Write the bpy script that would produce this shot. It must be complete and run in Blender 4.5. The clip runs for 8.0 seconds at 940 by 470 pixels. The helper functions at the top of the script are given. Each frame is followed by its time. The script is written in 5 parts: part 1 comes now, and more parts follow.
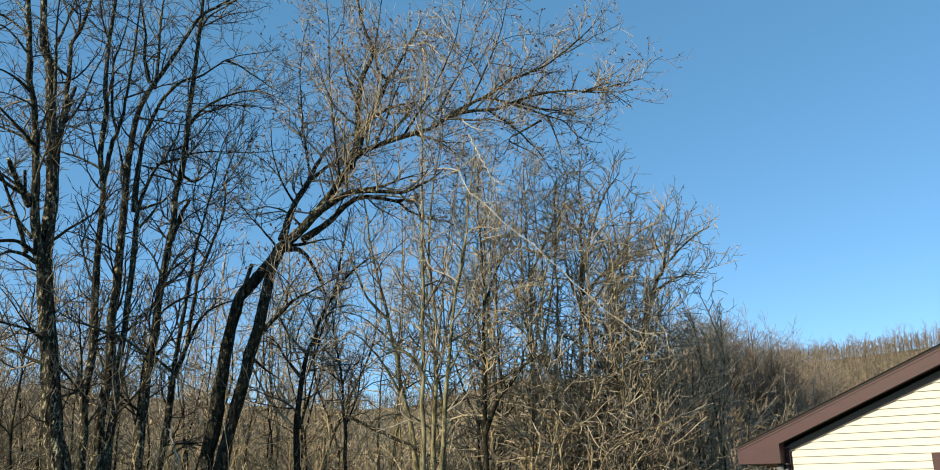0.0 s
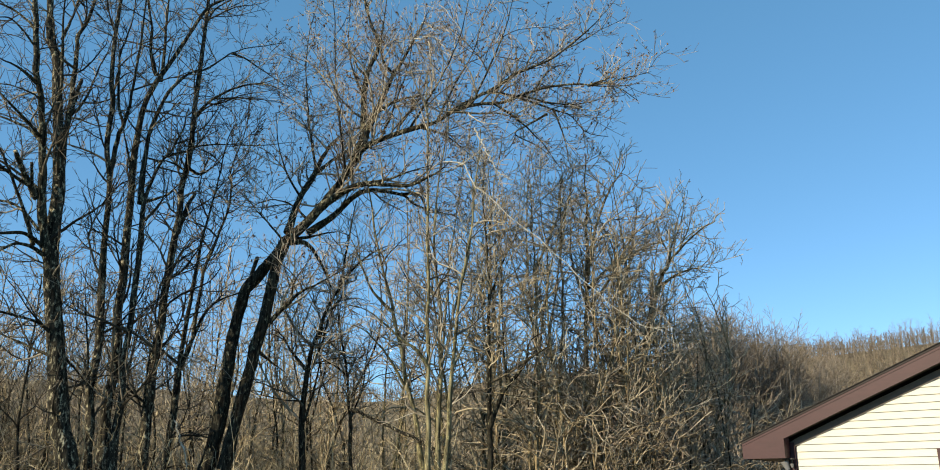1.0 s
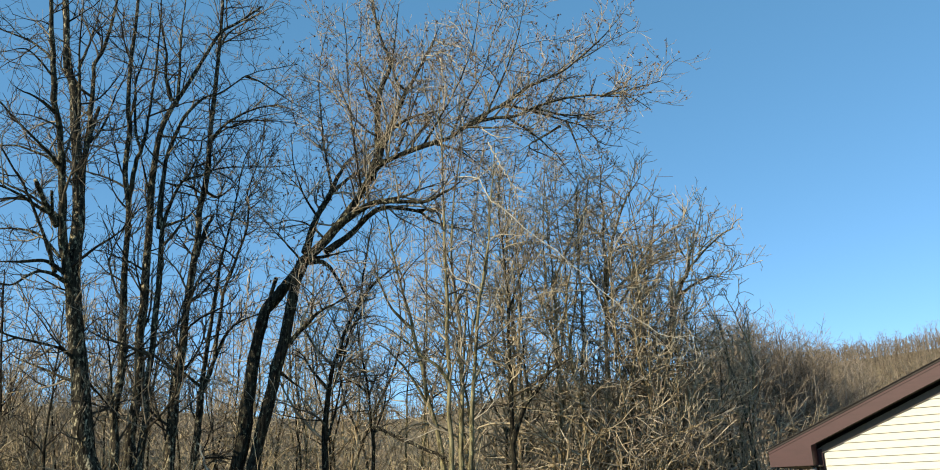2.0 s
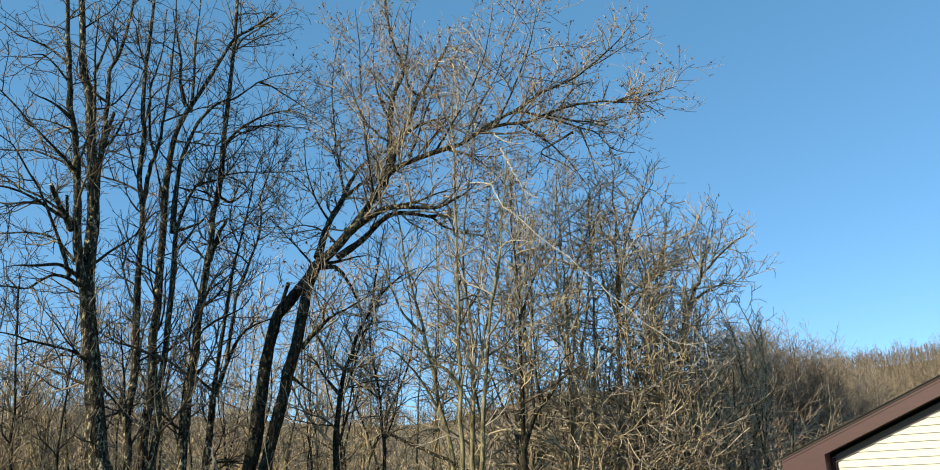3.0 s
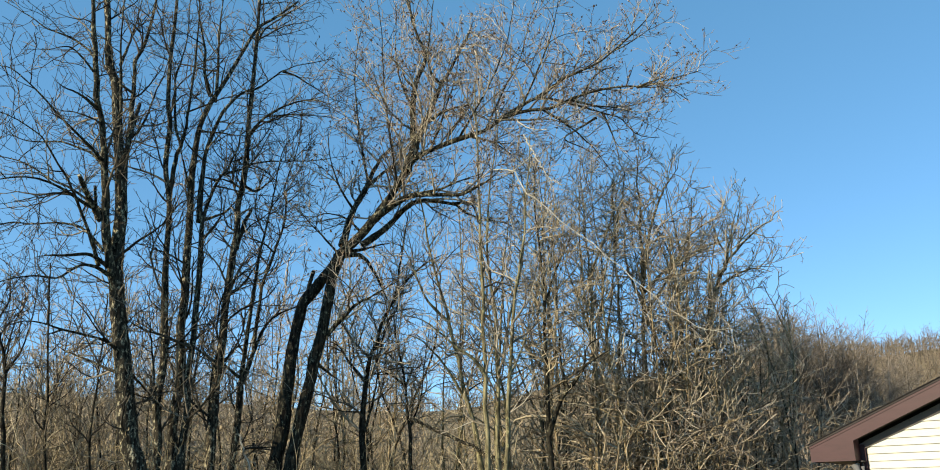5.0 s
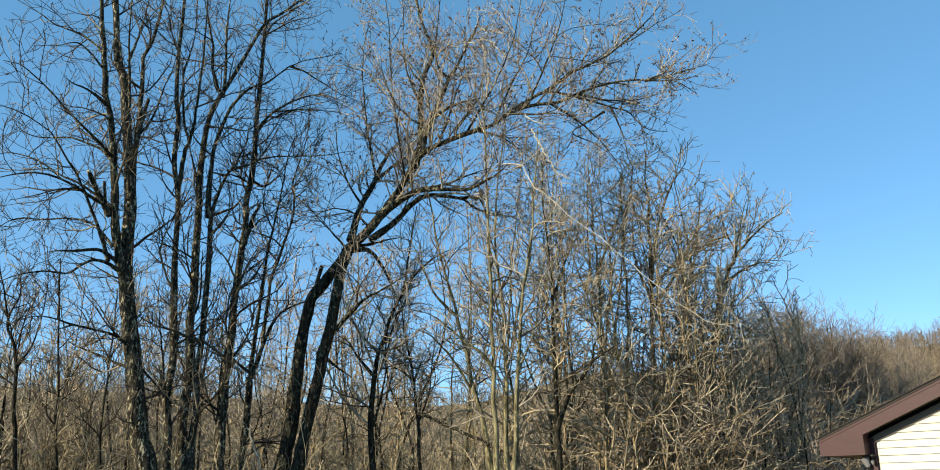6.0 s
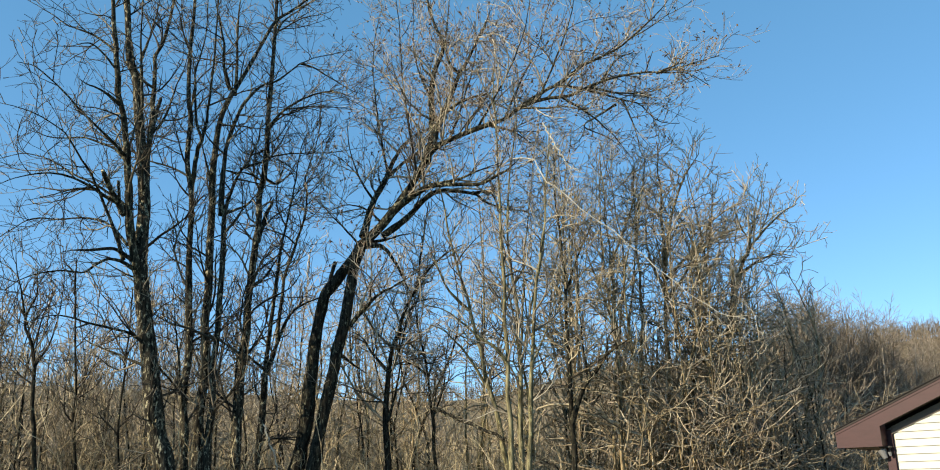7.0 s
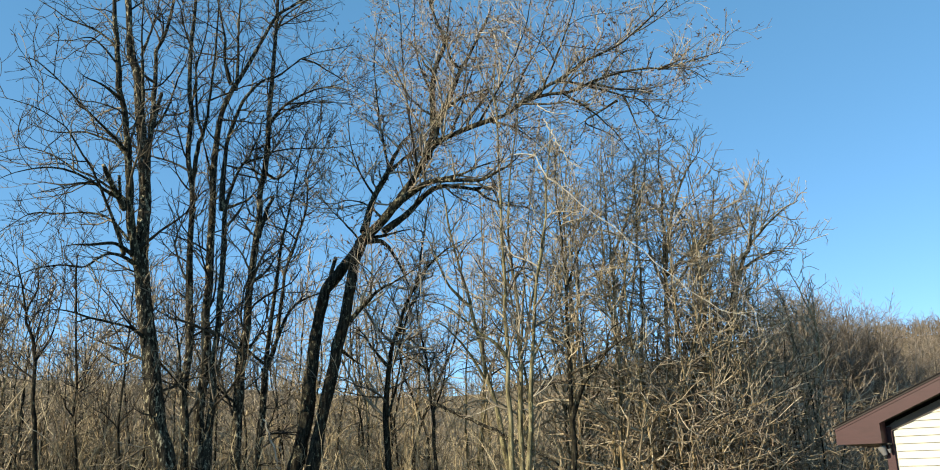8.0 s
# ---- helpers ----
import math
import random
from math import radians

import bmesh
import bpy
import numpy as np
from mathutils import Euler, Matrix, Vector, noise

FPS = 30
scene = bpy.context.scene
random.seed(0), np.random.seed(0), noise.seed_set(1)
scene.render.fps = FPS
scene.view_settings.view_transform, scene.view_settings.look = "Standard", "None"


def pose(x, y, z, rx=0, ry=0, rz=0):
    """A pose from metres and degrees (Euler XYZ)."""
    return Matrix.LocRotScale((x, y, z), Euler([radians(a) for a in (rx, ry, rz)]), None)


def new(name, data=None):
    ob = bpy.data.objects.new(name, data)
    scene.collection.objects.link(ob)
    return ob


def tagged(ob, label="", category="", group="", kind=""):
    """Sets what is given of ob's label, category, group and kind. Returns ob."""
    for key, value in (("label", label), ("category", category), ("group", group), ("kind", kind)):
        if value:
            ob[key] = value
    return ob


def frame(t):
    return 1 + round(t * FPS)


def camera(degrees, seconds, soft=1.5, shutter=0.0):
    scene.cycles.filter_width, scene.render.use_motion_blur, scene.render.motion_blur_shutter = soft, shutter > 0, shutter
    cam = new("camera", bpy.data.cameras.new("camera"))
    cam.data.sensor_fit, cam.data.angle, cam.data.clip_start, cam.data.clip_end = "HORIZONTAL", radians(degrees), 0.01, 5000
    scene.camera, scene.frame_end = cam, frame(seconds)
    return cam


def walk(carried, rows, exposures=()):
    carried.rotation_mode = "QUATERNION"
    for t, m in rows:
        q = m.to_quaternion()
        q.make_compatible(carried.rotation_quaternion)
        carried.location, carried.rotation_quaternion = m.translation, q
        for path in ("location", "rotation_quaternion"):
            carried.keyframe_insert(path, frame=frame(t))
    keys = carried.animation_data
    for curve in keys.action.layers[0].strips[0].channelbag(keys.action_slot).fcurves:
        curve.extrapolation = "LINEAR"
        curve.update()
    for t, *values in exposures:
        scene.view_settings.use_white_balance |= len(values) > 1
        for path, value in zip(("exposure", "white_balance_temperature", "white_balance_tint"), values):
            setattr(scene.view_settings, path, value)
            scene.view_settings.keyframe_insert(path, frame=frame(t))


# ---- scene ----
# A back garden edge in early spring: bare maples and thicket before a wooded hill, the gable corner of a sided house beside them.
cam = camera(58.7, 8.0, soft=1.0)
PATH = [
    (0.0, pose(0, 0, 1.55, 107.60, -0.00, -0.00)),
    (0.5, pose(0, 0, 1.55, 107.38, -0.54, -0.21)),
    (1.0, pose(0, 0, 1.55, 107.16, -0.30, 0.29)),
    (1.5, pose(0, 0, 1.55, 107.63, 0.76, 1.38)),
    (3.0, pose(0, 0, 1.55, 108.57, 0.55, 2.63)),
    (3.5, pose(0, 0, 1.55, 108.34, 0.26, 3.19)),
    (4.0, pose(0, 0, 1.55, 108.10, 0.46, 3.80)),
    (4.5, pose(0, 0, 1.55, 107.89, 0.56, 4.12)),
    (6.0, pose(0, 0, 1.55, 107.33, 0.42, 4.87)),
    (6.5, pose(0, 0, 1.55, 107.14, 0.81, 5.48)),
    (7.0, pose(0, 0, 1.55, 106.99, 0.80, 5.88)),
    (7.5, pose(0, 0, 1.55, 106.80, 0.56, 5.96)),
    (8.0, pose(0, 0, 1.55, 106.70, 0.61, 5.87)),
]
walk(cam, PATH, exposures=[(0.0, 0.62), (3.0, 0.72), (8.0, 0.82)])

# ---- light ----
SUN_AZIMUTH, SUN_ELEVATION = -124.0, 23.0
world = bpy.data.worlds.new("sky")
scene.world = world
world.use_nodes = True
wn = world.node_tree.nodes
wn.clear()
sky = wn.new("ShaderNodeTexSky")
sky.sky_type = "NISHITA"
sky.sun_disc = False
sky.sun_elevation = radians(SUN_ELEVATION)
sky.sun_rotation = radians(SUN_AZIMUTH)
sky.air_density = 0.66
sky.dust_density = 0.0
sky.ozone_density = 1.8
wb = wn.new("ShaderNodeBackground")
wb.inputs["Strength"].default_value = 0.14
wo = wn.new("ShaderNodeOutputWorld")
deep = wn.new("ShaderNodeHueSaturation")
deep.inputs["Hue"].default_value = 0.493
deep.inputs["Saturation"].default_value = 1.09
deep.inputs["Value"].default_value = 1.14
world.node_tree.links.new(sky.outputs[0], deep.inputs["Color"])
clear = wn.new("ShaderNodeMix")
clear.data_type = "RGBA"
clear.inputs[0].default_value = 0.38
clear.inputs[7].default_value = (0.47, 1.72, 2.84, 1)
world.node_tree.links.new(deep.outputs[0], clear.inputs[6])
world.node_tree.links.new(clear.outputs[2], wb.inputs[0])
world.node_tree.links.new(wb.outputs[0], wo.inputs[0])
sun_data = bpy.data.lights.new("sun", "SUN")
sun_data.energy = 5.0
sun_data.angle = radians(0.5)
sun_data.color = (1.0, 0.85, 0.61)
sun = new("sun", sun_data)
sa, se = radians(SUN_AZIMUTH), radians(SUN_ELEVATION)
to_sun = Vector((math.sin(sa) * math.cos(se), math.cos(sa) * math.cos(se), math.sin(se)))
sun.matrix_world = Matrix.Translation((0, 0, 40)) @ to_sun.to_track_quat("Z", "Y").to_matrix().to_4x4()


# ---- materials ----
def material(name, rough=0.85, metal=0.0, spec=0.3):
    """An empty node material: the material, its nodes, its links and its shader."""
    m = bpy.data.materials.new(name)
    m.use_nodes = True
    n, l = m.node_tree.nodes, m.node_tree.links
    b = n["Principled BSDF"]
    b.inputs["Roughness"].default_value = rough
    b.inputs["Metallic"].default_value = metal
    b.inputs["Specular IOR Level"].default_value = spec
    return m, n, l, b


def coords(n, l, scale=(1, 1, 1)):
    c = n.new("ShaderNodeTexCoord")
    mp = n.new("ShaderNodeMapping")
    mp.inputs["Scale"].default_value = scale
    l.new(c.outputs["Object"], mp.inputs[0])
    return mp.outputs[0]


def noise_tex(n, l, vec, scale, detail=4.0, rough=0.6):
    t = n.new("ShaderNodeTexNoise")
    t.inputs["Scale"].default_value = scale
    t.inputs["Detail"].default_value = detail
    t.inputs["Roughness"].default_value = rough
    l.new(vec, t.inputs["Vector"])
    return t.outputs["Fac"]


def ramp(n, l, fac, stops):
    r = n.new("ShaderNodeValToRGB")
    e = r.color_ramp.elements
    while len(e) < len(stops):
        e.new(0.5)
    for k, (p, c) in enumerate(stops):
        e[k].position = p
        e[k].color = (*c, 1) if len(c) == 3 else c
    l.new(fac, r.inputs[0])
    return r.outputs[0]


def mix(n, l, fac, a, b, mode="MIX"):
    x = n.new("ShaderNodeMix")
    x.data_type, x.blend_type = "RGBA", mode
    for sock, v in ((x.inputs[0], fac), (x.inputs[6], a), (x.inputs[7], b)):
        if isinstance(v, (int, float)):
            sock.default_value = v
        elif isinstance(v, tuple):
            sock.default_value = (*v, 1)
        else:
            l.new(v, sock)
    return x.outputs[2]


def bump(n, l, b, height, strength, distance):
    u = n.new("ShaderNodeBump")
    u.inputs["Strength"].default_value = strength
    u.inputs["Distance"].default_value = distance
    l.new(height, u.inputs["Height"])
    l.new(u.outputs[0], b.inputs["Normal"])


def bark(name, dark, light, lichen, amount, grain=1.0):
    """Furrowed bark: upright ridges, paler plates and patches of lichen."""
    m, n, l, b = material(name, 0.92, 0, 0.15)
    up = coords(n, l, (1, 1, 0.16))
    plain = coords(n, l)
    ridge = noise_tex(n, l, up, 22 * grain, 5, 0.7)
    base = ramp(n, l, ridge, [(0.42, dark), (0.6, light)])
    patch = noise_tex(n, l, coords(n, l, (1, 1, 0.45)), 19.0, 6, 0.75)
    mask = ramp(n, l, patch, [(0.62 - amount, (0, 0, 0)), (0.72 - amount, (1, 1, 1))])
    col = mix(n, l, mask, base, lichen)
    big = noise_tex(n, l, plain, 0.9, 2)
    tone = ramp(n, l, big, [(0.3, (0.7, 0.7, 0.7)), (0.7, (1.15, 1.12, 1.05))])
    l.new(mix(n, l, 1.0, col, tone, "MULTIPLY"), b.inputs["Base Color"])
    bump(n, l, b, ridge, 0.9, 0.03)
    return m


def twig_wood(name, colours):
    """Thin wood: each branch of the joined mesh has a tone of its own."""
    m, n, l, b = material(name, 0.8, 0, 0.25)
    g = n.new("ShaderNodeNewGeometry")
    tone = ramp(n, l, g.outputs["Random Per Island"], colours)
    fine = noise_tex(n, l, coords(n, l), 14, 3)
    grain = ramp(n, l, fine, [(0.3, (0.72, 0.72, 0.72)), (0.7, (1.15, 1.15, 1.15))])
    l.new(mix(n, l, 1.0, tone, grain, "MULTIPLY"), b.inputs["Base Color"])
    return m


BARK_DARK = bark("furrowed maple bark", (0.005, 0.0044, 0.0034), (0.055, 0.049, 0.036), (0.48, 0.445, 0.32), 0.088)
BARK_BLACK = bark("blackish maple bark", (0.0045, 0.004, 0.003), (0.04, 0.037, 0.027), (0.26, 0.25, 0.17), 0.06)
BARK_LIMB = bark("olive lichened limb bark", (0.005, 0.0045, 0.0034), (0.052, 0.048, 0.034), (0.36, 0.345, 0.24), 0.082)
BARK_PALE = bark("smooth pale bark", (0.06, 0.053, 0.03), (0.26, 0.238, 0.145), (0.4, 0.38, 0.2), 0.07, 0.6)
BARK_TAN = bark("young tan bark", (0.07, 0.052, 0.028), (0.4, 0.325, 0.195), (0.5, 0.43, 0.27), 0.03, 0.8)
DEAD_WOOD = bark("weathered dead wood", (0.34, 0.32, 0.27), (0.6, 0.57, 0.49), (0.5, 0.48, 0.4), 0.0, 0.8)
TWIG_DARK = twig_wood("dark twigs", [(0.0, (0.012, 0.0095, 0.0065)), (0.6, (0.07, 0.058, 0.041)), (1.0, (0.34, 0.29, 0.21))])
TWIG_RED = twig_wood("reddish maple twigs", [(0.0, (0.02, 0.0165, 0.012)), (0.35, (0.15, 0.126, 0.094)), (0.7, (0.38, 0.33, 0.245)), (1.0, (0.54, 0.48, 0.37))])
TWIG_TAN = twig_wood("tan twigs", [(0.0, (0.09, 0.072, 0.046)), (0.3, (0.26, 0.215, 0.14)), (0.65, (0.43, 0.362, 0.245)), (1.0, (0.63, 0.545, 0.39))])
TWIG_FINE = twig_wood("fine reddish twigs", [(0.0, (0.12, 0.088, 0.066)), (0.5, (0.37, 0.285, 0.215)), (1.0, (0.58, 0.47, 0.37))])
BRUSH_WOOD = twig_wood("dry tan brush stems", [(0.0, (0.05, 0.04, 0.024)), (0.25, (0.25, 0.2, 0.118)), (0.6, (0.5, 0.41, 0.25)), (1.0, (0.72, 0.61, 0.41))])
SHRUB_WOOD = twig_wood("grey-brown shrub stems", [(0.0, (0.04, 0.032, 0.021)), (0.3, (0.17, 0.14, 0.09)), (0.65, (0.33, 0.275, 0.185)), (1.0, (0.5, 0.425, 0.295))])
WOODS_MID = twig_wood("woods wood", [(0.0, (0.025, 0.02, 0.014)), (0.5, (0.24, 0.198, 0.138)), (1.0, (0.56, 0.475, 0.35))])
WOODS_FAR = twig_wood("hill woods wood", [(0.0, (0.085, 0.067, 0.048)), (0.5, (0.165, 0.134, 0.097)), (1.0, (0.3, 0.25, 0.185))])
WOODS_GROVE = twig_wood("grove wood", [(0.0, (0.08, 0.066, 0.05)), (0.5, (0.23, 0.19, 0.143)), (1.0, (0.37, 0.317, 0.25))])
BUD = twig_wood("maple buds", [(0.0, (0.05, 0.032, 0.022)), (1.0, (0.2, 0.125, 0.07))])


def ground_material():
    m, n, l, b = material("grass and leaf litter", 0.95, 0, 0.1)
    c = coords(n, l)
    fine = noise_tex(n, l, c, 1.6, 9, 0.8)
    litter = ramp(n, l, fine, [(0.3, (0.06, 0.047, 0.028)), (0.55, (0.2, 0.16, 0.1)), (0.75, (0.34, 0.28, 0.185))])
    grass = ramp(n, l, fine, [(0.3, (0.03, 0.045, 0.015)), (0.7, (0.09, 0.105, 0.04))])
    big = noise_tex(n, l, c, 0.12, 4)
    sep = n.new("ShaderNodeSeparateXYZ")
    l.new(c, sep.inputs[0])
    add = n.new("ShaderNodeMath")
    add.operation = "MULTIPLY_ADD"
    add.inputs[1].default_value = 6.0
    l.new(big, add.inputs[0])
    l.new(sep.outputs[1], add.inputs[2])
    edge = n.new("ShaderNodeMapRange")
    edge.inputs[1].default_value, edge.inputs[2].default_value = 15.0, 17.5
    l.new(add.outputs[0], edge.inputs[0])
    l.new(mix(n, l, edge.outputs[0], grass, litter), b.inputs["Base Color"])
    bump(n, l, b, fine, 0.8, 0.06)
    return m


GROUND = ground_material()


def painted(name, colour, rough, wear=0.12, grain=22.0, streak=(1, 1, 1), depth=0.002):
    """Coated surface with faint streaks of dirt and a fine texture."""
    m, n, l, b = material(name, rough, 0, 0.25)
    fine = noise_tex(n, l, coords(n, l, streak), grain, 4)
    big = noise_tex(n, l, coords(n, l), 1.4, 3)
    dirty = tuple(c * (1 - 2.2 * wear) for c in colour)
    a = ramp(n, l, fine, [(0.25, dirty), (0.6, colour)])
    tone = ramp(n, l, big, [(0.3, (1 - wear,) * 3), (0.65, (1.0, 1.0, 1.0))])
    l.new(mix(n, l, 1.0, a, tone, "MULTIPLY"), b.inputs["Base Color"])
    bump(n, l, b, fine, 0.25, depth)
    return m


SIDING = painted("cream vinyl siding", (0.54, 0.53, 0.455), 0.6, 0.05, 30, (0.4, 0.4, 6))
BROWN = painted("brown aluminium trim", (0.048, 0.0185, 0.0205), 0.5, 0.1, 12, (0.5, 0.5, 2))
SOFFIT = painted("dark brown soffit", (0.13, 0.103, 0.085), 0.6, 0.1)
SHINGLE = painted("dark asphalt shingles", (0.05, 0.043, 0.04), 0.95, 0.2, 90, (1, 1, 1), 0.004)
WHITE_TRIM = painted("white window vinyl", (0.78, 0.78, 0.75), 0.4, 0.06)
SHEATHING = painted("grey wall sheathing", (0.13, 0.13, 0.13), 0.8, 0.1)
LAMP_WHITE = painted("grey lamp housing", (0.16, 0.16, 0.16), 0.35, 0.05)
LAMP_BLACK = painted("black bracket", (0.03, 0.028, 0.026), 0.5, 0.1)


def glass_material():
    m, n, l, b = material("window glass", 0.03, 0, 0.5)
    b.inputs["Base Color"].default_value = (0.9, 0.94, 0.93, 1)
    b.inputs["Transmission Weight"].default_value = 1.0
    b.inputs["IOR"].default_value = 1.45
    return m


GLASS = glass_material()


# ---- building blocks ----
def part(name, bm, mat, parent, label=""):
    """Links a bmesh as one mesh object under a thing or a part."""
    me = bpy.data.meshes.new(name)
    bm.normal_update()
    bm.to_mesh(me)
    bm.free()
    me.materials.append(mat)
    ob = new(name, me)
    ob.parent = parent
    if label:
        tagged(ob, label)
    return ob


def thing(name, place, label, category, group="", kind="", turn=0.0):
    ob = new(name)
    ob.empty_display_size = 0.3
    ob.matrix_basis = Matrix.Translation(place) @ Matrix.Rotation(turn, 4, "Z")
    return tagged(ob, label, category, group, kind)


def box(bm, x0, x1, y0, y1, z0, z1, bevel=0.0):
    r = bmesh.ops.create_cube(bm, size=1.0)
    for v in r["verts"]:
        v.co = Vector((x0 + (v.co.x + 0.5) * (x1 - x0), y0 + (v.co.y + 0.5) * (y1 - y0), z0 + (v.co.z + 0.5) * (z1 - z0)))
    if bevel:
        edges = list({e for v in r["verts"] for e in v.link_edges})
        bmesh.ops.bevel(bm, geom=edges, offset=bevel, segments=1, affect="EDGES")
    return bm


def prism(bm, outline, y0, y1):
    """A solid from an outline in the x-z plane, between y0 and y1."""
    a = [bm.verts.new((x, y0, z)) for x, z in outline]
    b = [bm.verts.new((x, y1, z)) for x, z in outline]
    bm.faces.new(a)
    bm.faces.new(list(reversed(b)))
    for k in range(len(a)):
        j = (k + 1) % len(a)
        bm.faces.new((a[j], a[k], b[k], b[j]))
    bmesh.ops.recalc_face_normals(bm, faces=bm.faces)
    return bm


def unit(v):
    return v / np.maximum(np.linalg.norm(v, axis=-1, keepdims=True), 1e-9)


def tubes(paths, radii, sides):
    """Closed tapered tubes along paths (N, P, 3) with radii (N, P): points and faces."""
    n, p, _ = paths.shape
    tan = unit(np.gradient(paths, axis=1))
    ref = np.where(np.abs(tan[:, :1, 2:3]) > 0.9, np.array([1.0, 0, 0]), np.array([0, 0, 1.0]))
    u = unit(np.cross(tan, np.broadcast_to(ref, tan.shape)))
    w = np.cross(tan, u)
    ang = np.arange(sides) * 2 * np.pi / sides
    ring = u[:, :, None, :] * np.cos(ang)[:, None] + w[:, :, None, :] * np.sin(ang)[:, None]
    pts = (paths[:, :, None, :] + ring * radii[:, :, None, None]).reshape(-1, 3)
    k = np.arange(sides)
    j = (k + 1) % sides
    seg = np.stack([k, j, j + sides, k + sides], -1)
    seg = (np.arange(p - 1)[:, None, None] * sides + seg).reshape(-1, 4)
    quads = (np.arange(n)[:, None, None] * p * sides + seg).reshape(-1, 4)
    return pts, quads


def join_mesh(name, chunks, mat, parent=None, smooth=True):
    """One mesh object from chunks of (points, quads)."""
    pts = np.concatenate([c[0] for c in chunks])
    shift, faces = 0, []
    for c in chunks:
        faces.append(c[1] + shift)
        shift += len(c[0])
    faces = np.concatenate(faces)
    me = bpy.data.meshes.new(name)
    me.vertices.add(len(pts))
    me.vertices.foreach_set("co", pts.astype(np.float32).ravel())
    me.loops.add(faces.size)
    me.loops.foreach_set("vertex_index", faces.astype(np.int32).ravel())
    me.polygons.add(len(faces))
    me.polygons.foreach_set("loop_start", (np.arange(len(faces)) * 4).astype(np.int32))
    me.update(calc_edges=True)
    if smooth:
        me.polygons.foreach_set("use_smooth", np.ones(len(faces), bool))
    me.materials.append(mat)
    ob = new(name, me)
    ob.parent = parent
    return ob


def spline(points, count):
    """A smooth path of count points through the given ones."""
    p = np.array(points, float)
    p = np.concatenate([[2 * p[0] - p[1]], p, [2 * p[-1] - p[-2]]])
    at = np.linspace(0, len(p) - 3 - 1e-6, count)
    i = at.astype(int)
    t = (at - i)[:, None]
    a, b, c, d = p[i], p[i + 1], p[i + 2], p[i + 3]
    return 0.5 * (2 * b + (c - a) * t + (2 * a - 5 * b + 4 * c - d) * t * t + (3 * b - a - 3 * c + d) * t ** 3)


def offshoots(rng, paths, radii, count, span, angle, length, lift, crook, points, thin, least, bias=0.0, tip=0.3, stout=0.008):
    """Side shoots of paths (N, P, 3): count in all, starting within span of the parent and leaving it at an angle;
    lift bends them upwards, crook winds them, bias lets more of them leave on the upper side."""
    n, p, _ = paths.shape
    size = np.linalg.norm(np.diff(paths, axis=1), axis=2).sum(1)
    ends = np.cumsum(size)
    place = (np.arange(count) + rng.random(count)) / count * ends[-1]
    who = np.minimum(np.searchsorted(ends, place), n - 1)
    along = np.clip((place - ends[who]) / size[who] + 1, 0, 1)
    s = (span[0] + (span[1] - span[0]) * along) * (p - 1)
    i = np.minimum(s.astype(int), p - 2)
    t = (s - i)[:, None]
    start = paths[who, i] * (1 - t) + paths[who, i + 1] * t
    rad = radii[who, i] * (1 - t[:, 0]) + radii[who, i + 1] * t[:, 0]
    tan = unit(paths[who, i + 1] - paths[who, i])
    up = np.array([0, 0, 1.0])
    side = rng.normal(size=(count, 3)) + bias * up
    side = unit(side - (side * tan).sum(1, keepdims=True) * tan)
    a = np.radians(angle[0] + (angle[1] - angle[0]) * rng.random(count))[:, None]
    heading = unit(tan * np.cos(a) + side * np.sin(a))
    long = (length[0] + (length[1] - length[0]) * rng.random(count) ** 1.7) * (1 - 0.55 * along)
    long = np.minimum(long, 0.85 * size[who])
    steps = points - 1
    out = [start]
    rise = lift * (0.15 + 1.5 * rng.random((count, 1))) / steps
    bend = rng.normal(size=(count, 3)) * crook
    for k in range(steps):
        heading = unit(heading + rise * up + bend)
        bend = 0.35 * bend + rng.normal(size=(count, 3)) * crook
        out.append(out[-1] + heading * (long / steps)[:, None])
    first = np.minimum(rad * thin, stout * long + least)
    taper = np.linspace(1, tip, points)
    return np.stack(out, 1), np.maximum(first[:, None] * taper, least * (0.7 if points > 2 else 1.0))


# ---- ground ----
def smooth(a, b, x):
    t = np.clip((x - a) / (b - a), 0, 1)
    return t * t * (3 - 2 * t)


def height(x, y):
    """The lie of the land: level by the house, rising to a wooded ridge that is higher to the east."""
    r = np.hypot(x, y)
    az = np.degrees(np.arctan2(x, y))
    front = smooth(75, 45, np.abs(az))
    crest = 16.4 + 4.6 * smooth(-6, 5, az) + 1.3 * smooth(4, 20, az) + 1.9 * smooth(20, 34, az) + 1.1 * smooth(-12, -30, az)
    roll = 0.35 * np.sin(x * 0.11 + 1.0) * np.cos(y * 0.09) * smooth(22, 45, r)
    return front * crest * smooth(45, 150, r) + roll + 5.0 * np.sin(x * 0.004) * np.cos(y * 0.0035 + 1) * smooth(180, 600, r)


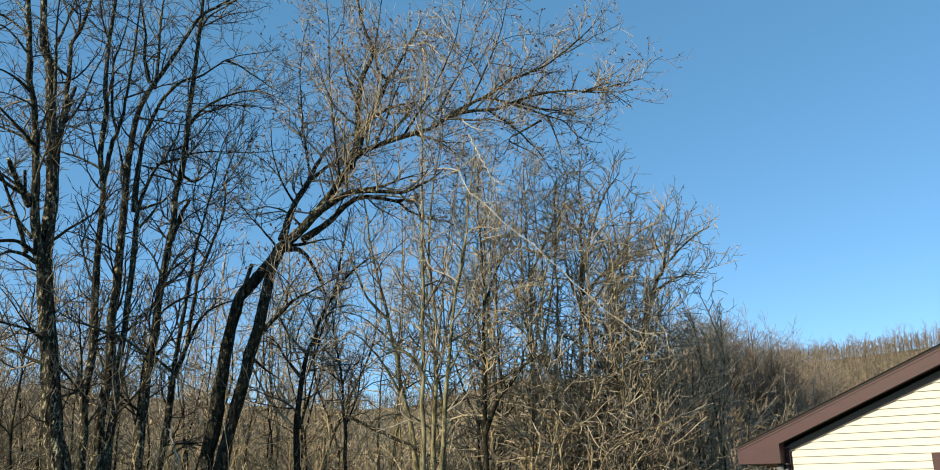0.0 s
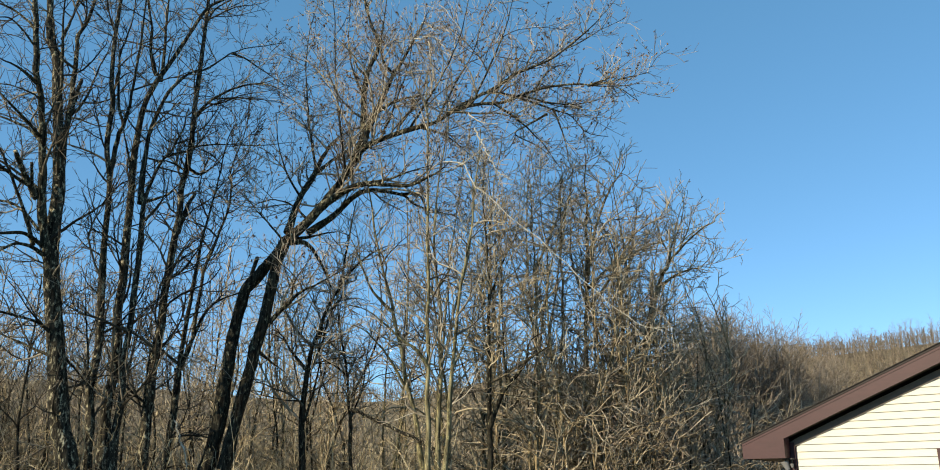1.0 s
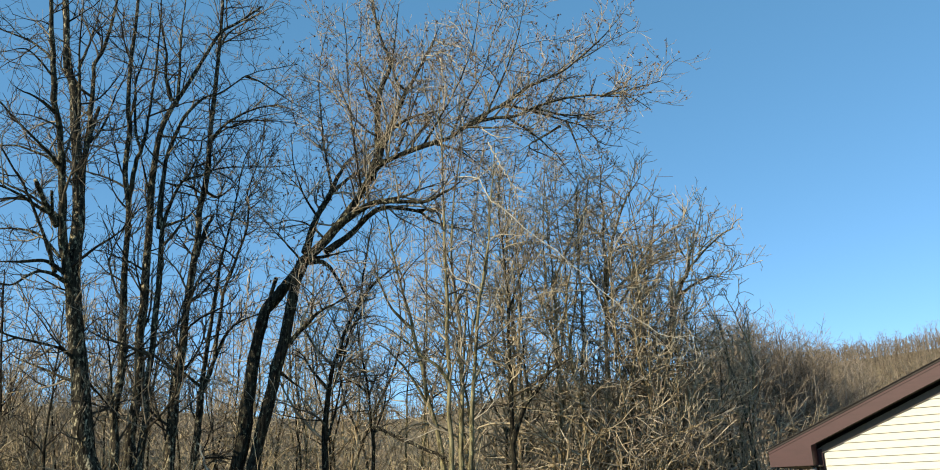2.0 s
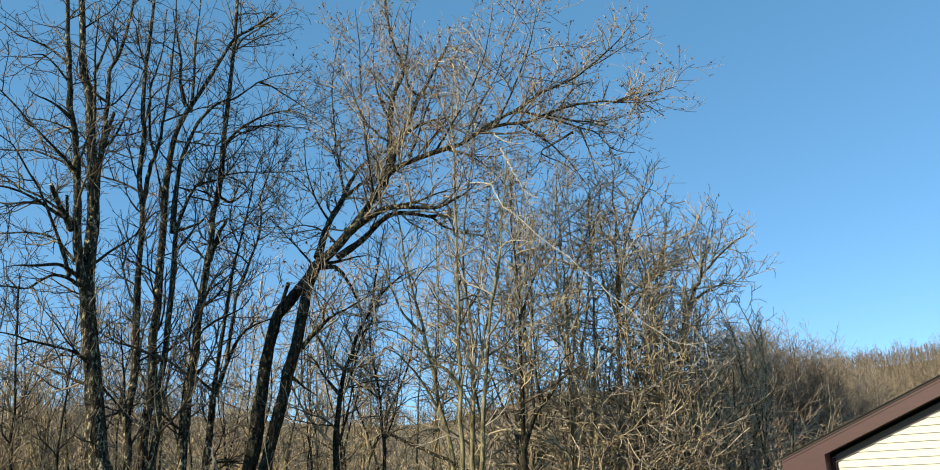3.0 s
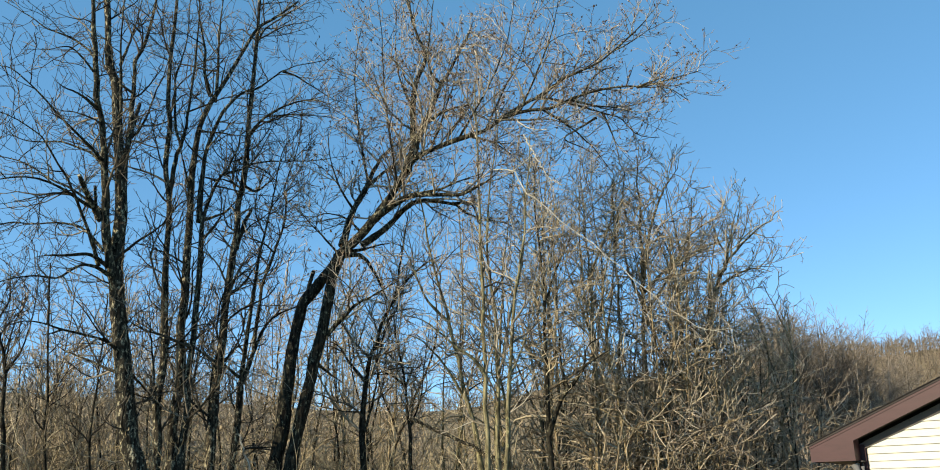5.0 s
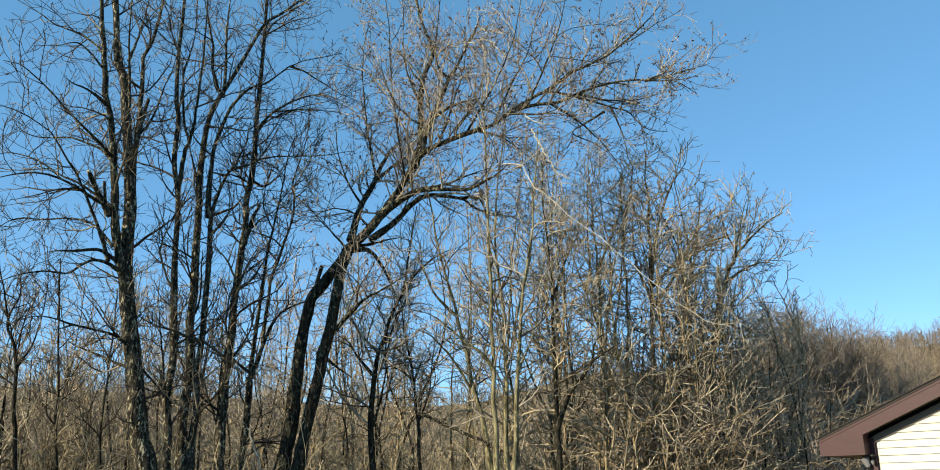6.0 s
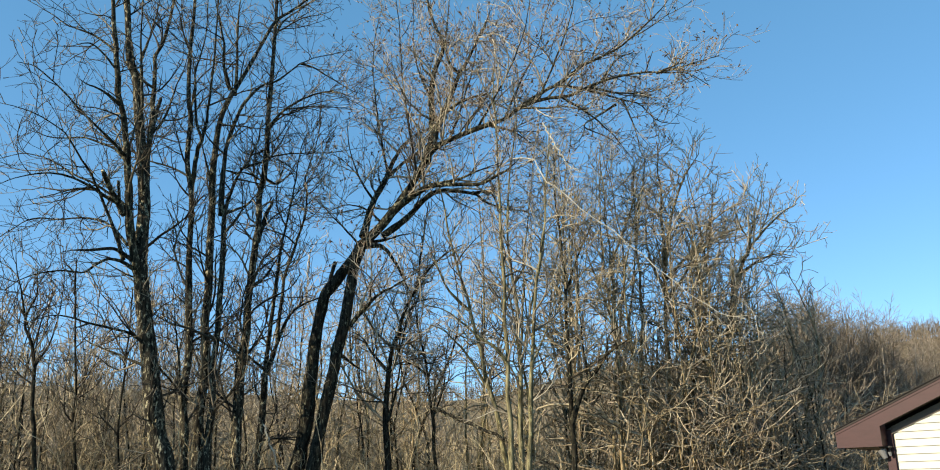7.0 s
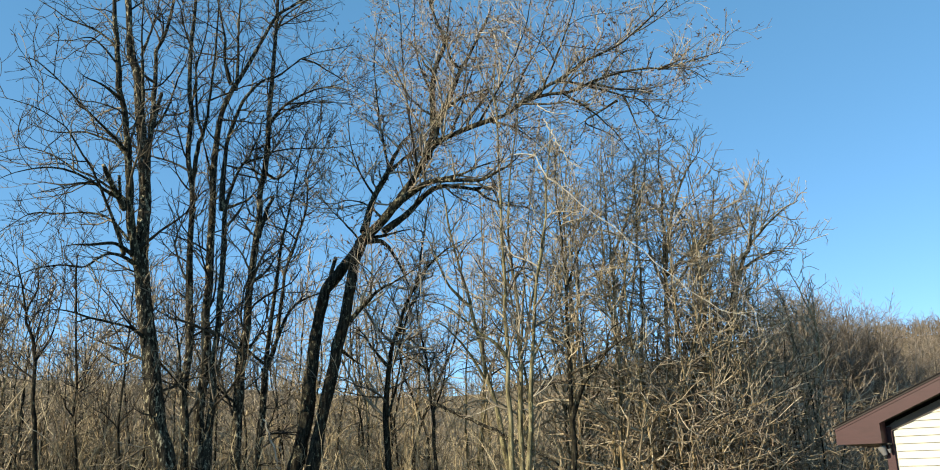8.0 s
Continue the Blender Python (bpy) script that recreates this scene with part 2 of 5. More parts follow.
def build_ground():
    rings = np.concatenate([np.linspace(0.5, 60, 40), np.linspace(64, 220, 40), np.geomspace(230, 3500, 24)])
    spokes = 180
    a = np.linspace(0, 2 * np.pi, spokes, endpoint=False)
    x, y = rings[:, None] * np.sin(a), rings[:, None] * np.cos(a)
    pts = np.stack([x, y, height(x, y)], -1).reshape(-1, 3)
    i, j = np.meshgrid(np.arange(len(rings) - 1), np.arange(spokes), indexing="ij")
    k = (j + 1) % spokes
    quads = np.stack([i * spokes + j, (i + 1) * spokes + j, (i + 1) * spokes + k, i * spokes + k], -1).reshape(-1, 4)
    hub = np.stack([np.arange(spokes)[::2], np.arange(spokes)[1::2], np.roll(np.arange(spokes)[::2], -1), np.full(spokes // 2, len(pts))], -1)
    pts = np.concatenate([pts, [[0, 0, float(height(np.array(0.0), np.array(0.0)))]]])
    quads = np.concatenate([quads[:, ::-1], hub[:, ::-1]])
    ob = join_mesh("ground", [(pts, quads)], GROUND)
    return tagged(ob, "rough lawn and brown leaf litter rising to a wooded hill", "ground", kind="structure")


build_ground()


# ---- house ----
# In the house's own axes x runs along the gable wall from its corner, y points into the house.
CORNER = (4.67, 12.80)
TURN = math.atan2(-0.640, 0.768)
PITCH = 5 / 12
GABLE = 7.4
DEPTH = 9.0
EAVE, RAKE = 0.62, 0.26
COURSE = 0.1016


def roof_z(x):
    """The height of the roof's top over x."""
    return 2.565 + PITCH * min(x, GABLE - x)


def build_house():
    house = thing("house", (CORNER[0], CORNER[1], 0), "one-storey house in cream siding with brown trim and shingle roof", "house", turn=TURN)
    wx0, wx1, wz0, wz1 = 1.967 + 0.11, 2.90, 0.95, 2.046
    under = lambda x: roof_z(x) - 0.27
    bm = bmesh.new()
    prism(bm, [(0, -0.1), (wx0, -0.1), (wx0, under(wx0)), (0, under(0))], 0, 0.15)
    prism(bm, [(wx0, -0.1), (wx1, -0.1), (wx1, wz0), (wx0, wz0)], 0, 0.15)
    prism(bm, [(wx0, wz1), (wx1, wz1), (wx1, under(wx1)), (wx0, under(wx0))], 0, 0.15)
    prism(bm, [(wx1, -0.1), (GABLE, -0.1), (GABLE, under(GABLE)), (GABLE / 2, under(GABLE / 2)), (wx1, under(wx1))], 0, 0.15)
    wall = part("wall", bm, SHEATHING, house, "gable wall clad in cream lapped siding")
    for name, x0, x1, y0, y1 in (("wall", 0, 0.15, 0.15, DEPTH), ("wall", GABLE - 0.15, GABLE, 0.15, DEPTH), ("wall", 0.15, GABLE - 0.15, DEPTH - 0.15, DEPTH)):
        part(name, box(bmesh.new(), x0, x1, y0, y1, -0.1, under(0)), SIDING, house)
    part("floor", box(bmesh.new(), 0.15, GABLE - 0.15, 0.15, DEPTH - 0.15, -0.1, 0.02), SHEATHING, house)
    part("ceiling", box(bmesh.new(), 0.15, GABLE - 0.15, 0.15, DEPTH - 0.15, 2.22, 2.26), SHEATHING, house)

    # lapped siding, one board a course
    z = 2.156 - COURSE * 19
    while z < under(GABLE / 2) - 0.02:
        top = z + COURSE + 0.012
        low = max(0.115, (min(z + COURSE, 9) - 2.565 + 0.27) / PITCH)
        spans = [(low, GABLE - low)]
        if z + COURSE > wz0 - 0.11 and z < wz1 + 0.105:
            spans = [(low, wx0 - 0.11), (wx1 + 0.11, GABLE - low)]
        for x0, x1 in spans:
            if x1 - x0 < 0.05:
                continue
            b = bmesh.new()
            prof = [(-0.027, z), (-0.024, z), (-0.001, top), (-0.004, top)]
            a = [b.verts.new((x0, y, h)) for y, h in prof]
            c = [b.verts.new((x1, y, h)) for y, h in prof]
            b.faces.new(a)
            b.faces.new(list(reversed(c)))
            for k in range(4):
                b.faces.new((a[(k + 1) % 4], a[k], c[k], c[(k + 1) % 4]))
            bmesh.ops.recalc_face_normals(b, faces=b.faces)
            part("siding_board", b, SIDING, wall)
        z += COURSE

    # corner posts
    for x0, x1 in ((-0.022, 0.092), (GABLE - 0.092, GABLE + 0.022)):
        part("corner_post", box(bmesh.new(), x0, x1, -0.038, 0.09, 0.0, under(0) - 0.004, 0.004), BROWN, house, "brown metal corner post")

    # roof: two slopes of shingle courses over decking
    for side in (0, 1):
        f = (lambda x: x) if side == 0 else (lambda x: GABLE - x)
        b = bmesh.new()
        o = [(f(-EAVE), roof_z(0) - PITCH * EAVE), (f(GABLE / 2), roof_z(GABLE / 2)), (f(GABLE / 2), roof_z(GABLE / 2) - 0.03), (f(-EAVE), roof_z(0) - PITCH * EAVE - 0.03)]
        prism(b, o, -RAKE - 0.012, DEPTH + RAKE)
        slope = part("roof", b, SHINGLE, house, "dark asphalt shingle roof slope")
        b = bmesh.new()
        x = -EAVE - 0.03
        while x < GABLE / 2 - 0.1:
            x1 = min(x + 0.17, GABLE / 2)
            z0, z1 = 2.565 + PITCH * x, 2.565 + PITCH * x1
            prism(b, [(f(x), z0 + 0.004), (f(x), z0 + 0.014), (f(x1), z1 + 0.009), (f(x1), z1 + 0.003)], -RAKE - 0.03, DEPTH + RAKE + 0.03)
            x += 0.135
        tagged(part("shingle_courses", b, SHINGLE, slope), kind="stuff")
        # rake board with its boxed return at the eave
        for y0, y1 in ((-RAKE, -RAKE + 0.022), (DEPTH + RAKE - 0.022, DEPTH + RAKE)):
            b = bmesh.new()
            e0 = -EAVE + 0.006
            t0, t1 = roof_z(0) + PITCH * e0 - 0.032, roof_z(GABLE / 2) - 0.032
            prism(b, [(f(e0), t0), (f(GABLE / 2), t1), (f(GABLE / 2), t1 - 0.205), (f(0.02), roof_z(0.02) - 0.237), (f(0.02), 2.06), (f(e0), 2.06)], y0, y1)
            part("rake_board", b, BROWN, house, "brown metal rake board with boxed return")
            b = bmesh.new()
            yy = y0 - 0.008 if y0 < 0 else y1
            prism(b, [(f(e0), t0 - 0.004), (f(GABLE / 2), t1 - 0.004), (f(GABLE / 2), t1 - 0.034), (f(e0), t0 - 0.034)], yy, yy + 0.008)
            part("rake_strip", b, BROWN, house)
        # underside of the rake overhang
        for y0, y1 in ((-RAKE + 0.022, 0.0), (DEPTH, DEPTH + RAKE - 0.022)):
            b = bmesh.new()
            prism(b, [(f(0.02), roof_z(0.02) - 0.2), (f(GABLE / 2), roof_z(GABLE / 2) - 0.2), (f(GABLE / 2), roof_z(GABLE / 2) - 0.212), (f(0.02), roof_z(0.02) - 0.212)], y0, y1)
            part("rake_soffit", b, SOFFIT, house)
        # eave: fascia, flat soffit, inner cheek of the return
        b = bmesh.new()
        prism(b, [(f(-EAVE + 0.006), 2.06), (f(-EAVE + 0.006), 2.272), (f(-EAVE + 0.028), 2.28), (f(-EAVE + 0.028), 2.06)], -RAKE + 0.022, DEPTH + RAKE - 0.022)
        part("fascia", b, BROWN, house)
        b = bmesh.new()
        prism(b, [(f(-EAVE + 0.028), 2.066), (f(-EAVE + 0.028), 2.078), (f(-0.001), 2.078), (f(-0.001), 2.066)], -RAKE + 0.022, DEPTH + RAKE - 0.022)
        part("eave_soffit", b, SOFFIT, house)
        b = bmesh.new()
        prism(b, [(f(0.0), 2.06), (f(0.02), 2.06), (f(0.02), roof_z(0.02) - 0.2), (f(0.0), roof_z(0) - 0.2)], -RAKE + 0.022, -0.04)
        part("return_cheek", b, BROWN, house)
        b = bmesh.new()
        prism(b, [(f(0.092), under(0.092)), (f(GABLE / 2), under(GABLE / 2)), (f(GABLE / 2), under(GABLE / 2) - 0.1), (f(0.092), under(0.092) - 0.1)], -0.038, -0.001)
        part("frieze", b, SOFFIT, house)

    # window with brown casing
    win = thing("window", (0, 0, 0), "", "")
    win.parent = house
    for name, x0, x1, z0, z1 in (("casing", wx0 - 0.11, wx0, wz0 - 0.11, wz1 + 0.11), ("casing", wx1, wx1 + 0.11, wz0 - 0.11, wz1 + 0.11),
                                 ("casing", wx0, wx1, wz1, wz1 + 0.11), ("casing", wx0, wx1, wz0 - 0.11, wz0)):
        part(name, box(bmesh.new(), x0, x1, -0.044, -0.001, z0, z1, 0.004), BROWN, win)
    b = bmesh.new()
    for x0, x1, z0, z1 in ((wx0, wx0 + 0.05, wz0, wz1), (wx1 - 0.05, wx1, wz0, wz1), (wx0 + 0.05, wx1 - 0.05, wz1 - 0.05, wz1), (wx0 + 0.05, wx1 - 0.05, wz0, wz0 + 0.05)):
        box(b, x0, x1, -0.012, 0.1, z0, z1)
    part("window_frame", b, WHITE_TRIM, win, "white vinyl window frame")
    mid = (wz0 + wz1) / 2
    part("meeting_rail", box(bmesh.new(), wx0 + 0.05, wx1 - 0.05, 0.012, 0.05, mid - 0.02, mid + 0.02), WHITE_TRIM, win)
    for z0, z1 in ((wz0 + 0.05, mid - 0.02), (mid + 0.02, wz1 - 0.05)):
        part("pane", box(bmesh.new(), wx0 + 0.05, wx1 - 0.05, 0.026, 0.032, z0, z1), GLASS, win).visible_shadow = False
    return house


build_house()


def build_flood_lamp():
    """A twin outdoor lamp under the eave by the corner."""
    m = Matrix.Translation((CORNER[0], CORNER[1], 0)) @ Matrix.Rotation(TURN, 4, "Z")
    lamp = thing("flood_lamp", m @ Vector((-0.01, -0.1, 2.066)), "grey outdoor flood lamp on a black bracket under the eave", "lamp", turn=TURN)
    part("base_plate", box(bmesh.new(), -0.06, 0.09, -0.05, 0.05, -0.024, 0.0, 0.004), LAMP_BLACK, lamp)
    for x, tilt in ((-0.025, 0.34), (0.06, 0.12)):
        b = bmesh.new()
        bmesh.ops.create_cone(b, cap_ends=True, segments=10, radius1=0.012, radius2=0.012, depth=0.05, matrix=Matrix.Translation((x, 0, -0.045)))
        part("swivel", b, LAMP_BLACK, lamp)
        b = bmesh.new()
        s = 1.0 if tilt > 0.3 else 0.45
        bmesh.ops.create_cone(b, cap_ends=True, segments=16, radius1=0.03 * s, radius2=0.062 * s, depth=0.13 * s,
                              matrix=Matrix.Translation((x, 0, -0.11)) @ Matrix.Rotation(-tilt, 4, "Y"))
        bmesh.ops.bevel(b, geom=[e for e in b.edges if len(e.link_faces) == 2 and e.calc_face_angle() > 1], offset=0.005, segments=1, affect="EDGES")
        part("lamp_head", b, LAMP_WHITE, lamp, "grey conical lamp head")
    return lamp


build_flood_lamp()


# ---- trees ----
KIND = {"trunk": "trunk", "leader": "stem", "limb": "limb", "stub": "broken_stub"}


class Tree:
    """A bare tree: an Empty at its foot, trunks and limbs as single meshes, and a crown of branches and twigs."""

    def __init__(self, place, label, wood, twigs, seed, category="tree", limbs=None):
        z = float(height(np.array(place[0]), np.array(place[1])))
        self.ob = thing("tree", (place[0], place[1], z), label, category, "trees at the wood's edge")
        self.wood, self.twigs, self.rng = wood, twigs, np.random.default_rng(seed)
        self.limbs = limbs or wood
        self.paths, self.radii = [], []

    def limb(self, kind, r0, r1, points, wood=None, label="", bare=False):
        """A trunk or limb through a few points, from the tree's foot, tapering from r0 to r1."""
        count = 20
        r1 = r1 * 0.6 if kind == "limb" else r1
        path = spline(points, count)
        size = np.linalg.norm(np.diff(path, axis=0), axis=1).sum()
        kink = self.rng.normal(size=(count, 3)) * min(0.005 * size / 3, 0.3 * r0 + 0.003)
        kink[0] = 0
        path = path + kink
        rad = r0 + (r1 - r0) * np.linspace(0, 1, count) ** (0.7 if kind == "limb" else 0.62)
        rad = rad * (1 + 0.06 * self.rng.normal(size=count))
        if kind == "trunk":
            rad = rad * (1 + 0.5 * np.exp(-(path[:, 2] - path[0, 2]) / 0.35))
        rings = 54 if r0 > 0.09 else 36 if r0 > 0.05 else 22
        fine = spline(path, rings)
        fat = np.interp(np.linspace(0, 1, rings), np.linspace(0, 1, count), rad)
        sides = 12 if r0 > 0.09 else 8 if r0 > 0.045 else 6
        pts, quads = tubes(fine[None], fat[None], sides)
        pts = self.rough(pts, fine, fat, sides)
        cap = np.array([[(len(fine) - 1) * sides + k for k in (0, 1, 2, 3)], [0, 3, 2, 1]])
        if sides > 4:
            end = (len(fine) - 1) * sides
            cap = np.array([[end, end + k, end + k + 1, end + k + 2] for k in range(1, sides - 2, 2)])
        ob = join_mesh(KIND[kind], [(pts, np.concatenate([quads, cap]))], wood or (self.limbs if kind in ("limb", "leader") else self.wood), self.ob)
        if label:
            tagged(ob, label)
        if not bare and kind != "stub":
            self.paths.append(path)
            self.radii.append(rad)
        return ob

    def rough(self, pts, fine, fat, sides):
        """Swells and hollows round the stem."""
        axis = np.repeat(fine, sides, axis=0)
        swell = 1 + self.rng.normal(size=len(pts)) * 0.045
        return axis + (pts - axis) * swell[:, None]

    def crown(self, branches, twigs, sprays, fine, lift=0.65, long=2.4, least=0.0078, low=0.2, buds=0, crook=0.13, angle=(28, 66), bias=0.4):
        """Branches on the limbs, twigs on the branches, sprays on the twigs, and the finest growth on all of them."""
        r = self.rng
        base, fat = np.stack(self.paths), np.stack(self.radii)
        p1, r1 = offshoots(r, base, fat, branches, (low, 0.99), angle, (0.25 * long, long), lift, crook, 8, 0.75, least * 1.2, bias, 0.25, 0.0105)
        p2, r2 = offshoots(r, p1, r1, twigs, (0.08, 1.0), (28, 64), (0.16 * long, 0.6 * long), lift * 0.6, crook * 1.1, 5, 0.8, least, bias * 0.6, 0.3, 0.0095)
        p3, r3 = offshoots(r, p2, r2, sprays, (0.08, 1.0), (24, 60), (0.09 * long, 0.32 * long), lift * 0.4, crook * 1.2, 3, 0.9, least * 0.72, bias * 0.5)
        p4, r4 = offshoots(r, p3, r3, fine, (0.05, 1.0), (22, 60), (0.06 * long, 0.2 * long), 0.3, 0.1, 2, 0.95, least * 0.45, bias * 0.4)
        tagged(join_mesh("branchwork", [tubes(p1, r1, 4)], self.twigs, self.ob), kind="stuff")
        tagged(join_mesh("crown", [tubes(p2, r2, 3), tubes(p3, r3, 3)], self.twigs, self.ob), kind="stuff")
        tagged(join_mesh("fine_growth", [tubes(p4, r4, 3)], TWIG_DARK if self.twigs is TWIG_DARK else TWIG_FINE, self.ob), kind="stuff")
        if buds:
            pick, at = r.choice(len(p4), buds), r.random((buds, 1)) ** 0.5
            where = p4[pick, 0] * (1 - at) + p4[pick, 1] * at
            half = unit(r.normal(size=(buds, 3)) + np.array([0, 0, 0.6])) * (0.018 + 0.024 * r.random((buds, 1)))
            path = np.stack([where - half, where, where + half], 1)
            fat = np.stack([np.full(buds, 0.005), 0.010 + 0.012 * r.random(buds), np.full(buds, 0.004)], 1)
            tagged(join_mesh("bud_growth", [tubes(path, fat, 4)], BUD, self.ob), kind="stuff")
        return self


def thicket_tree(azimuth, distance, tall, stems, seed, label, wood=None, twigs=None, full=1.0, lean=0.055, least=0.0105):
    """A bare bushy tree of several upright stems from one foot, with ascending branches."""
    a = radians(azimuth)
    tree = Tree((distance * math.sin(a), distance * math.cos(a)), label, wood or BARK_TAN, twigs or TWIG_TAN, seed)
    g = np.random.default_rng(seed + 500)
    for k in range(stems):
        h = tall * (0.66 + 0.3 * g.random()) if k else tall * 0.93
        foot = g.normal(size=2) * 0.16
        tip = foot + g.normal(size=2) * lean * h * (1.2 if k else 0.4)
        mid = foot + (tip - foot) * 0.35 + g.normal(size=2) * 0.03 * h
        high = foot + (tip - foot) * 0.7 + g.normal(size=2) * 0.035 * h
        r0 = 0.0068 * h * (0.7 + 0.5 * g.random())
        tree.limb("trunk", r0, 0.009, [(foot[0], foot[1], -0.15), (mid[0], mid[1], 0.35 * h), (high[0], high[1], 0.7 * h), (tip[0], tip[1], h)])
    n = full * tall * stems ** 0.5
    return tree.crown(int(8 * n), int(27 * n), int(34 * n), int(22 * n), lift=0.38, long=0.3 * tall, low=0.12, least=least, crook=0.165, angle=(32, 84), bias=0.2)


# tall bare maple with dark furrowed bark and broken stubs
tree = Tree((-6.62, 14.90, 0.0), "tall bare maple with dark furrowed bark and broken stubs", BARK_DARK, TWIG_DARK, 11, limbs=BARK_LIMB)
tree.limb("trunk", 0.234, 0.047, [(0.00, 0.00, -0.15), (-0.31, -0.15, 1.81), (-0.44, -0.21, 2.38), (-0.63, -0.30, 3.27), (-0.77, -0.37, 4.14), (-0.87, -0.43, 4.91), (-0.96, -0.47, 5.71), (-1.02, -0.50, 6.53), (-1.11, -0.55, 7.36), (-1.24, -0.62, 8.28), (-1.34, -0.68, 9.22), (-1.47, -0.75, 9.75), (-1.61, -0.83, 10.42), (-1.71, -0.89, 11.28), (-1.87, -0.98, 12.51)])
tree.limb("leader", 0.104, 0.035, [(-0.96, -0.47, 5.25), (-1.04, -0.64, 5.72), (-1.14, -0.83, 6.54), (-1.19, -0.99, 7.44), (-1.26, -1.15, 8.23), (-1.34, -1.33, 8.77), (-1.38, -1.49, 9.51), (-1.42, -1.65, 10.25), (-1.49, -1.82, 11.19)])
tree.limb("leader", 0.069, 0.026, [(-1.05, -0.52, 7.25), (-1.13, -0.43, 8.04), (-1.17, -0.33, 8.70), (-1.24, -0.24, 9.44), (-1.32, -0.16, 10.17), (-1.26, 0.00, 10.70), (-1.22, 0.15, 11.63), (-1.24, 0.26, 12.45)])
tree.limb("limb", 0.043, 0.017, [(-1.26, -0.63, 8.40), (-1.17, -0.77, 8.91), (-1.17, -0.95, 9.59), (-1.15, -1.13, 10.15), (-1.10, -1.29, 10.98)])
tree.limb("stub", 0.044, 0.035, [(-1.13, -0.35, 8.48), (-1.17, -0.16, 8.97), (-1.22, 0.04, 9.37)], bare=True)
tree.limb("limb", 0.035, 0.010, [(-1.11, -0.35, 8.43), (-1.06, -0.05, 8.85), (-1.07, 0.20, 9.40), (-1.08, 0.46, 9.99), (-1.08, 0.72, 10.56), (-1.13, 0.96, 11.44)])
tree.limb("limb", 0.034, 0.013, [(-1.18, -0.98, 9.68), (-1.23, -0.66, 10.36), (-1.30, -0.36, 11.06), (-1.39, -0.06, 11.94)])
tree.limb("stub", 0.060, 0.038, [(-1.22, -0.87, 6.53), (-1.30, -1.16, 6.81), (-1.30, -1.41, 6.98), (-1.28, -1.66, 7.12)], bare=True)
tree.limb("stub", 0.030, 0.026, [(-1.25, -0.95, 6.57), (-1.20, -1.15, 6.81), (-1.15, -1.34, 7.04)], bare=True)
tree.limb("limb", 0.033, 0.010, [(-1.38, -1.49, 9.52), (-1.62, -1.45, 9.80), (-1.99, -1.50, 10.05), (-2.42, -1.59, 10.21), (-2.75, -1.64, 10.46), (-3.20, -1.77, 10.72)])
tree.limb("limb", 0.025, 0.008, [(-1.39, -1.46, 9.27), (-1.51, -1.76, 9.45), (-1.61, -2.05, 9.49), (-1.74, -2.37, 9.26), (-1.87, -2.70, 9.07)])
tree.limb("limb", 0.038, 0.010, [(-1.33, -1.29, 8.60), (-1.42, -1.54, 8.68), (-1.49, -1.77, 8.70), (-1.58, -2.02, 8.68), (-1.61, -2.23, 8.68)], bare=True)
tree.limb("limb", 0.034, 0.010, [(-1.22, -1.03, 7.64), (-1.37, -1.48, 7.85), (-1.59, -1.98, 8.11), (-1.74, -2.45, 8.35), (-1.93, -2.97, 8.53), (-1.97, -3.38, 8.41)])
tree.limb("limb", 0.034, 0.010, [(-1.20, -1.00, 7.53), (-1.50, -1.03, 7.83), (-1.80, -1.06, 7.96), (-2.09, -1.09, 8.06), (-2.43, -1.15, 8.03), (-2.79, -1.23, 8.08), (-3.08, -1.28, 8.28)])
tree.limb("limb", 0.043, 0.010, [(-1.21, -0.74, 5.70), (-1.26, -0.93, 6.03), (-1.33, -1.13, 6.36), (-1.41, -1.35, 6.70), (-1.48, -1.56, 7.00), (-1.57, -1.78, 7.24), (-1.75, -2.07, 7.61), (-1.80, -2.28, 7.69), (-2.09, -2.65, 7.85), (-2.41, -3.07, 7.86)])
tree.limb("limb", 0.038, 0.010, [(-1.18, -0.87, 6.67), (-1.45, -1.21, 6.80), (-1.60, -1.50, 6.91), (-1.73, -1.77, 6.95), (-1.88, -2.07, 6.94), (-2.05, -2.39, 6.82), (-2.20, -2.70, 6.63), (-2.32, -3.00, 6.39)])
tree.limb("limb", 0.030, 0.010, [(-1.19, -0.87, 6.71), (-1.78, -1.01, 7.13), (-2.19, -1.06, 7.32), (-2.56, -1.10, 7.57), (-2.87, -1.10, 7.70), (-3.22, -1.13, 7.78), (-3.67, -1.25, 7.64)])
tree.limb("limb", 0.021, 0.008, [(-1.59, -1.47, 6.88), (-1.73, -1.81, 6.73), (-1.91, -2.19, 6.48), (-2.06, -2.55, 6.28)])
tree.limb("limb", 0.030, 0.010, [(-1.15, -0.75, 5.98), (-1.57, -0.76, 6.40), (-1.96, -0.77, 6.54), (-2.49, -0.87, 6.52), (-2.97, -0.96, 6.52), (-3.30, -0.95, 6.36), (-3.67, -0.98, 6.11)])
tree.limb("limb", 0.047, 0.010, [(-1.08, -0.66, 5.72), (-1.22, -1.07, 5.82), (-1.42, -1.53, 5.68), (-1.46, -1.90, 5.58), (-1.46, -2.24, 5.45)], bare=True)
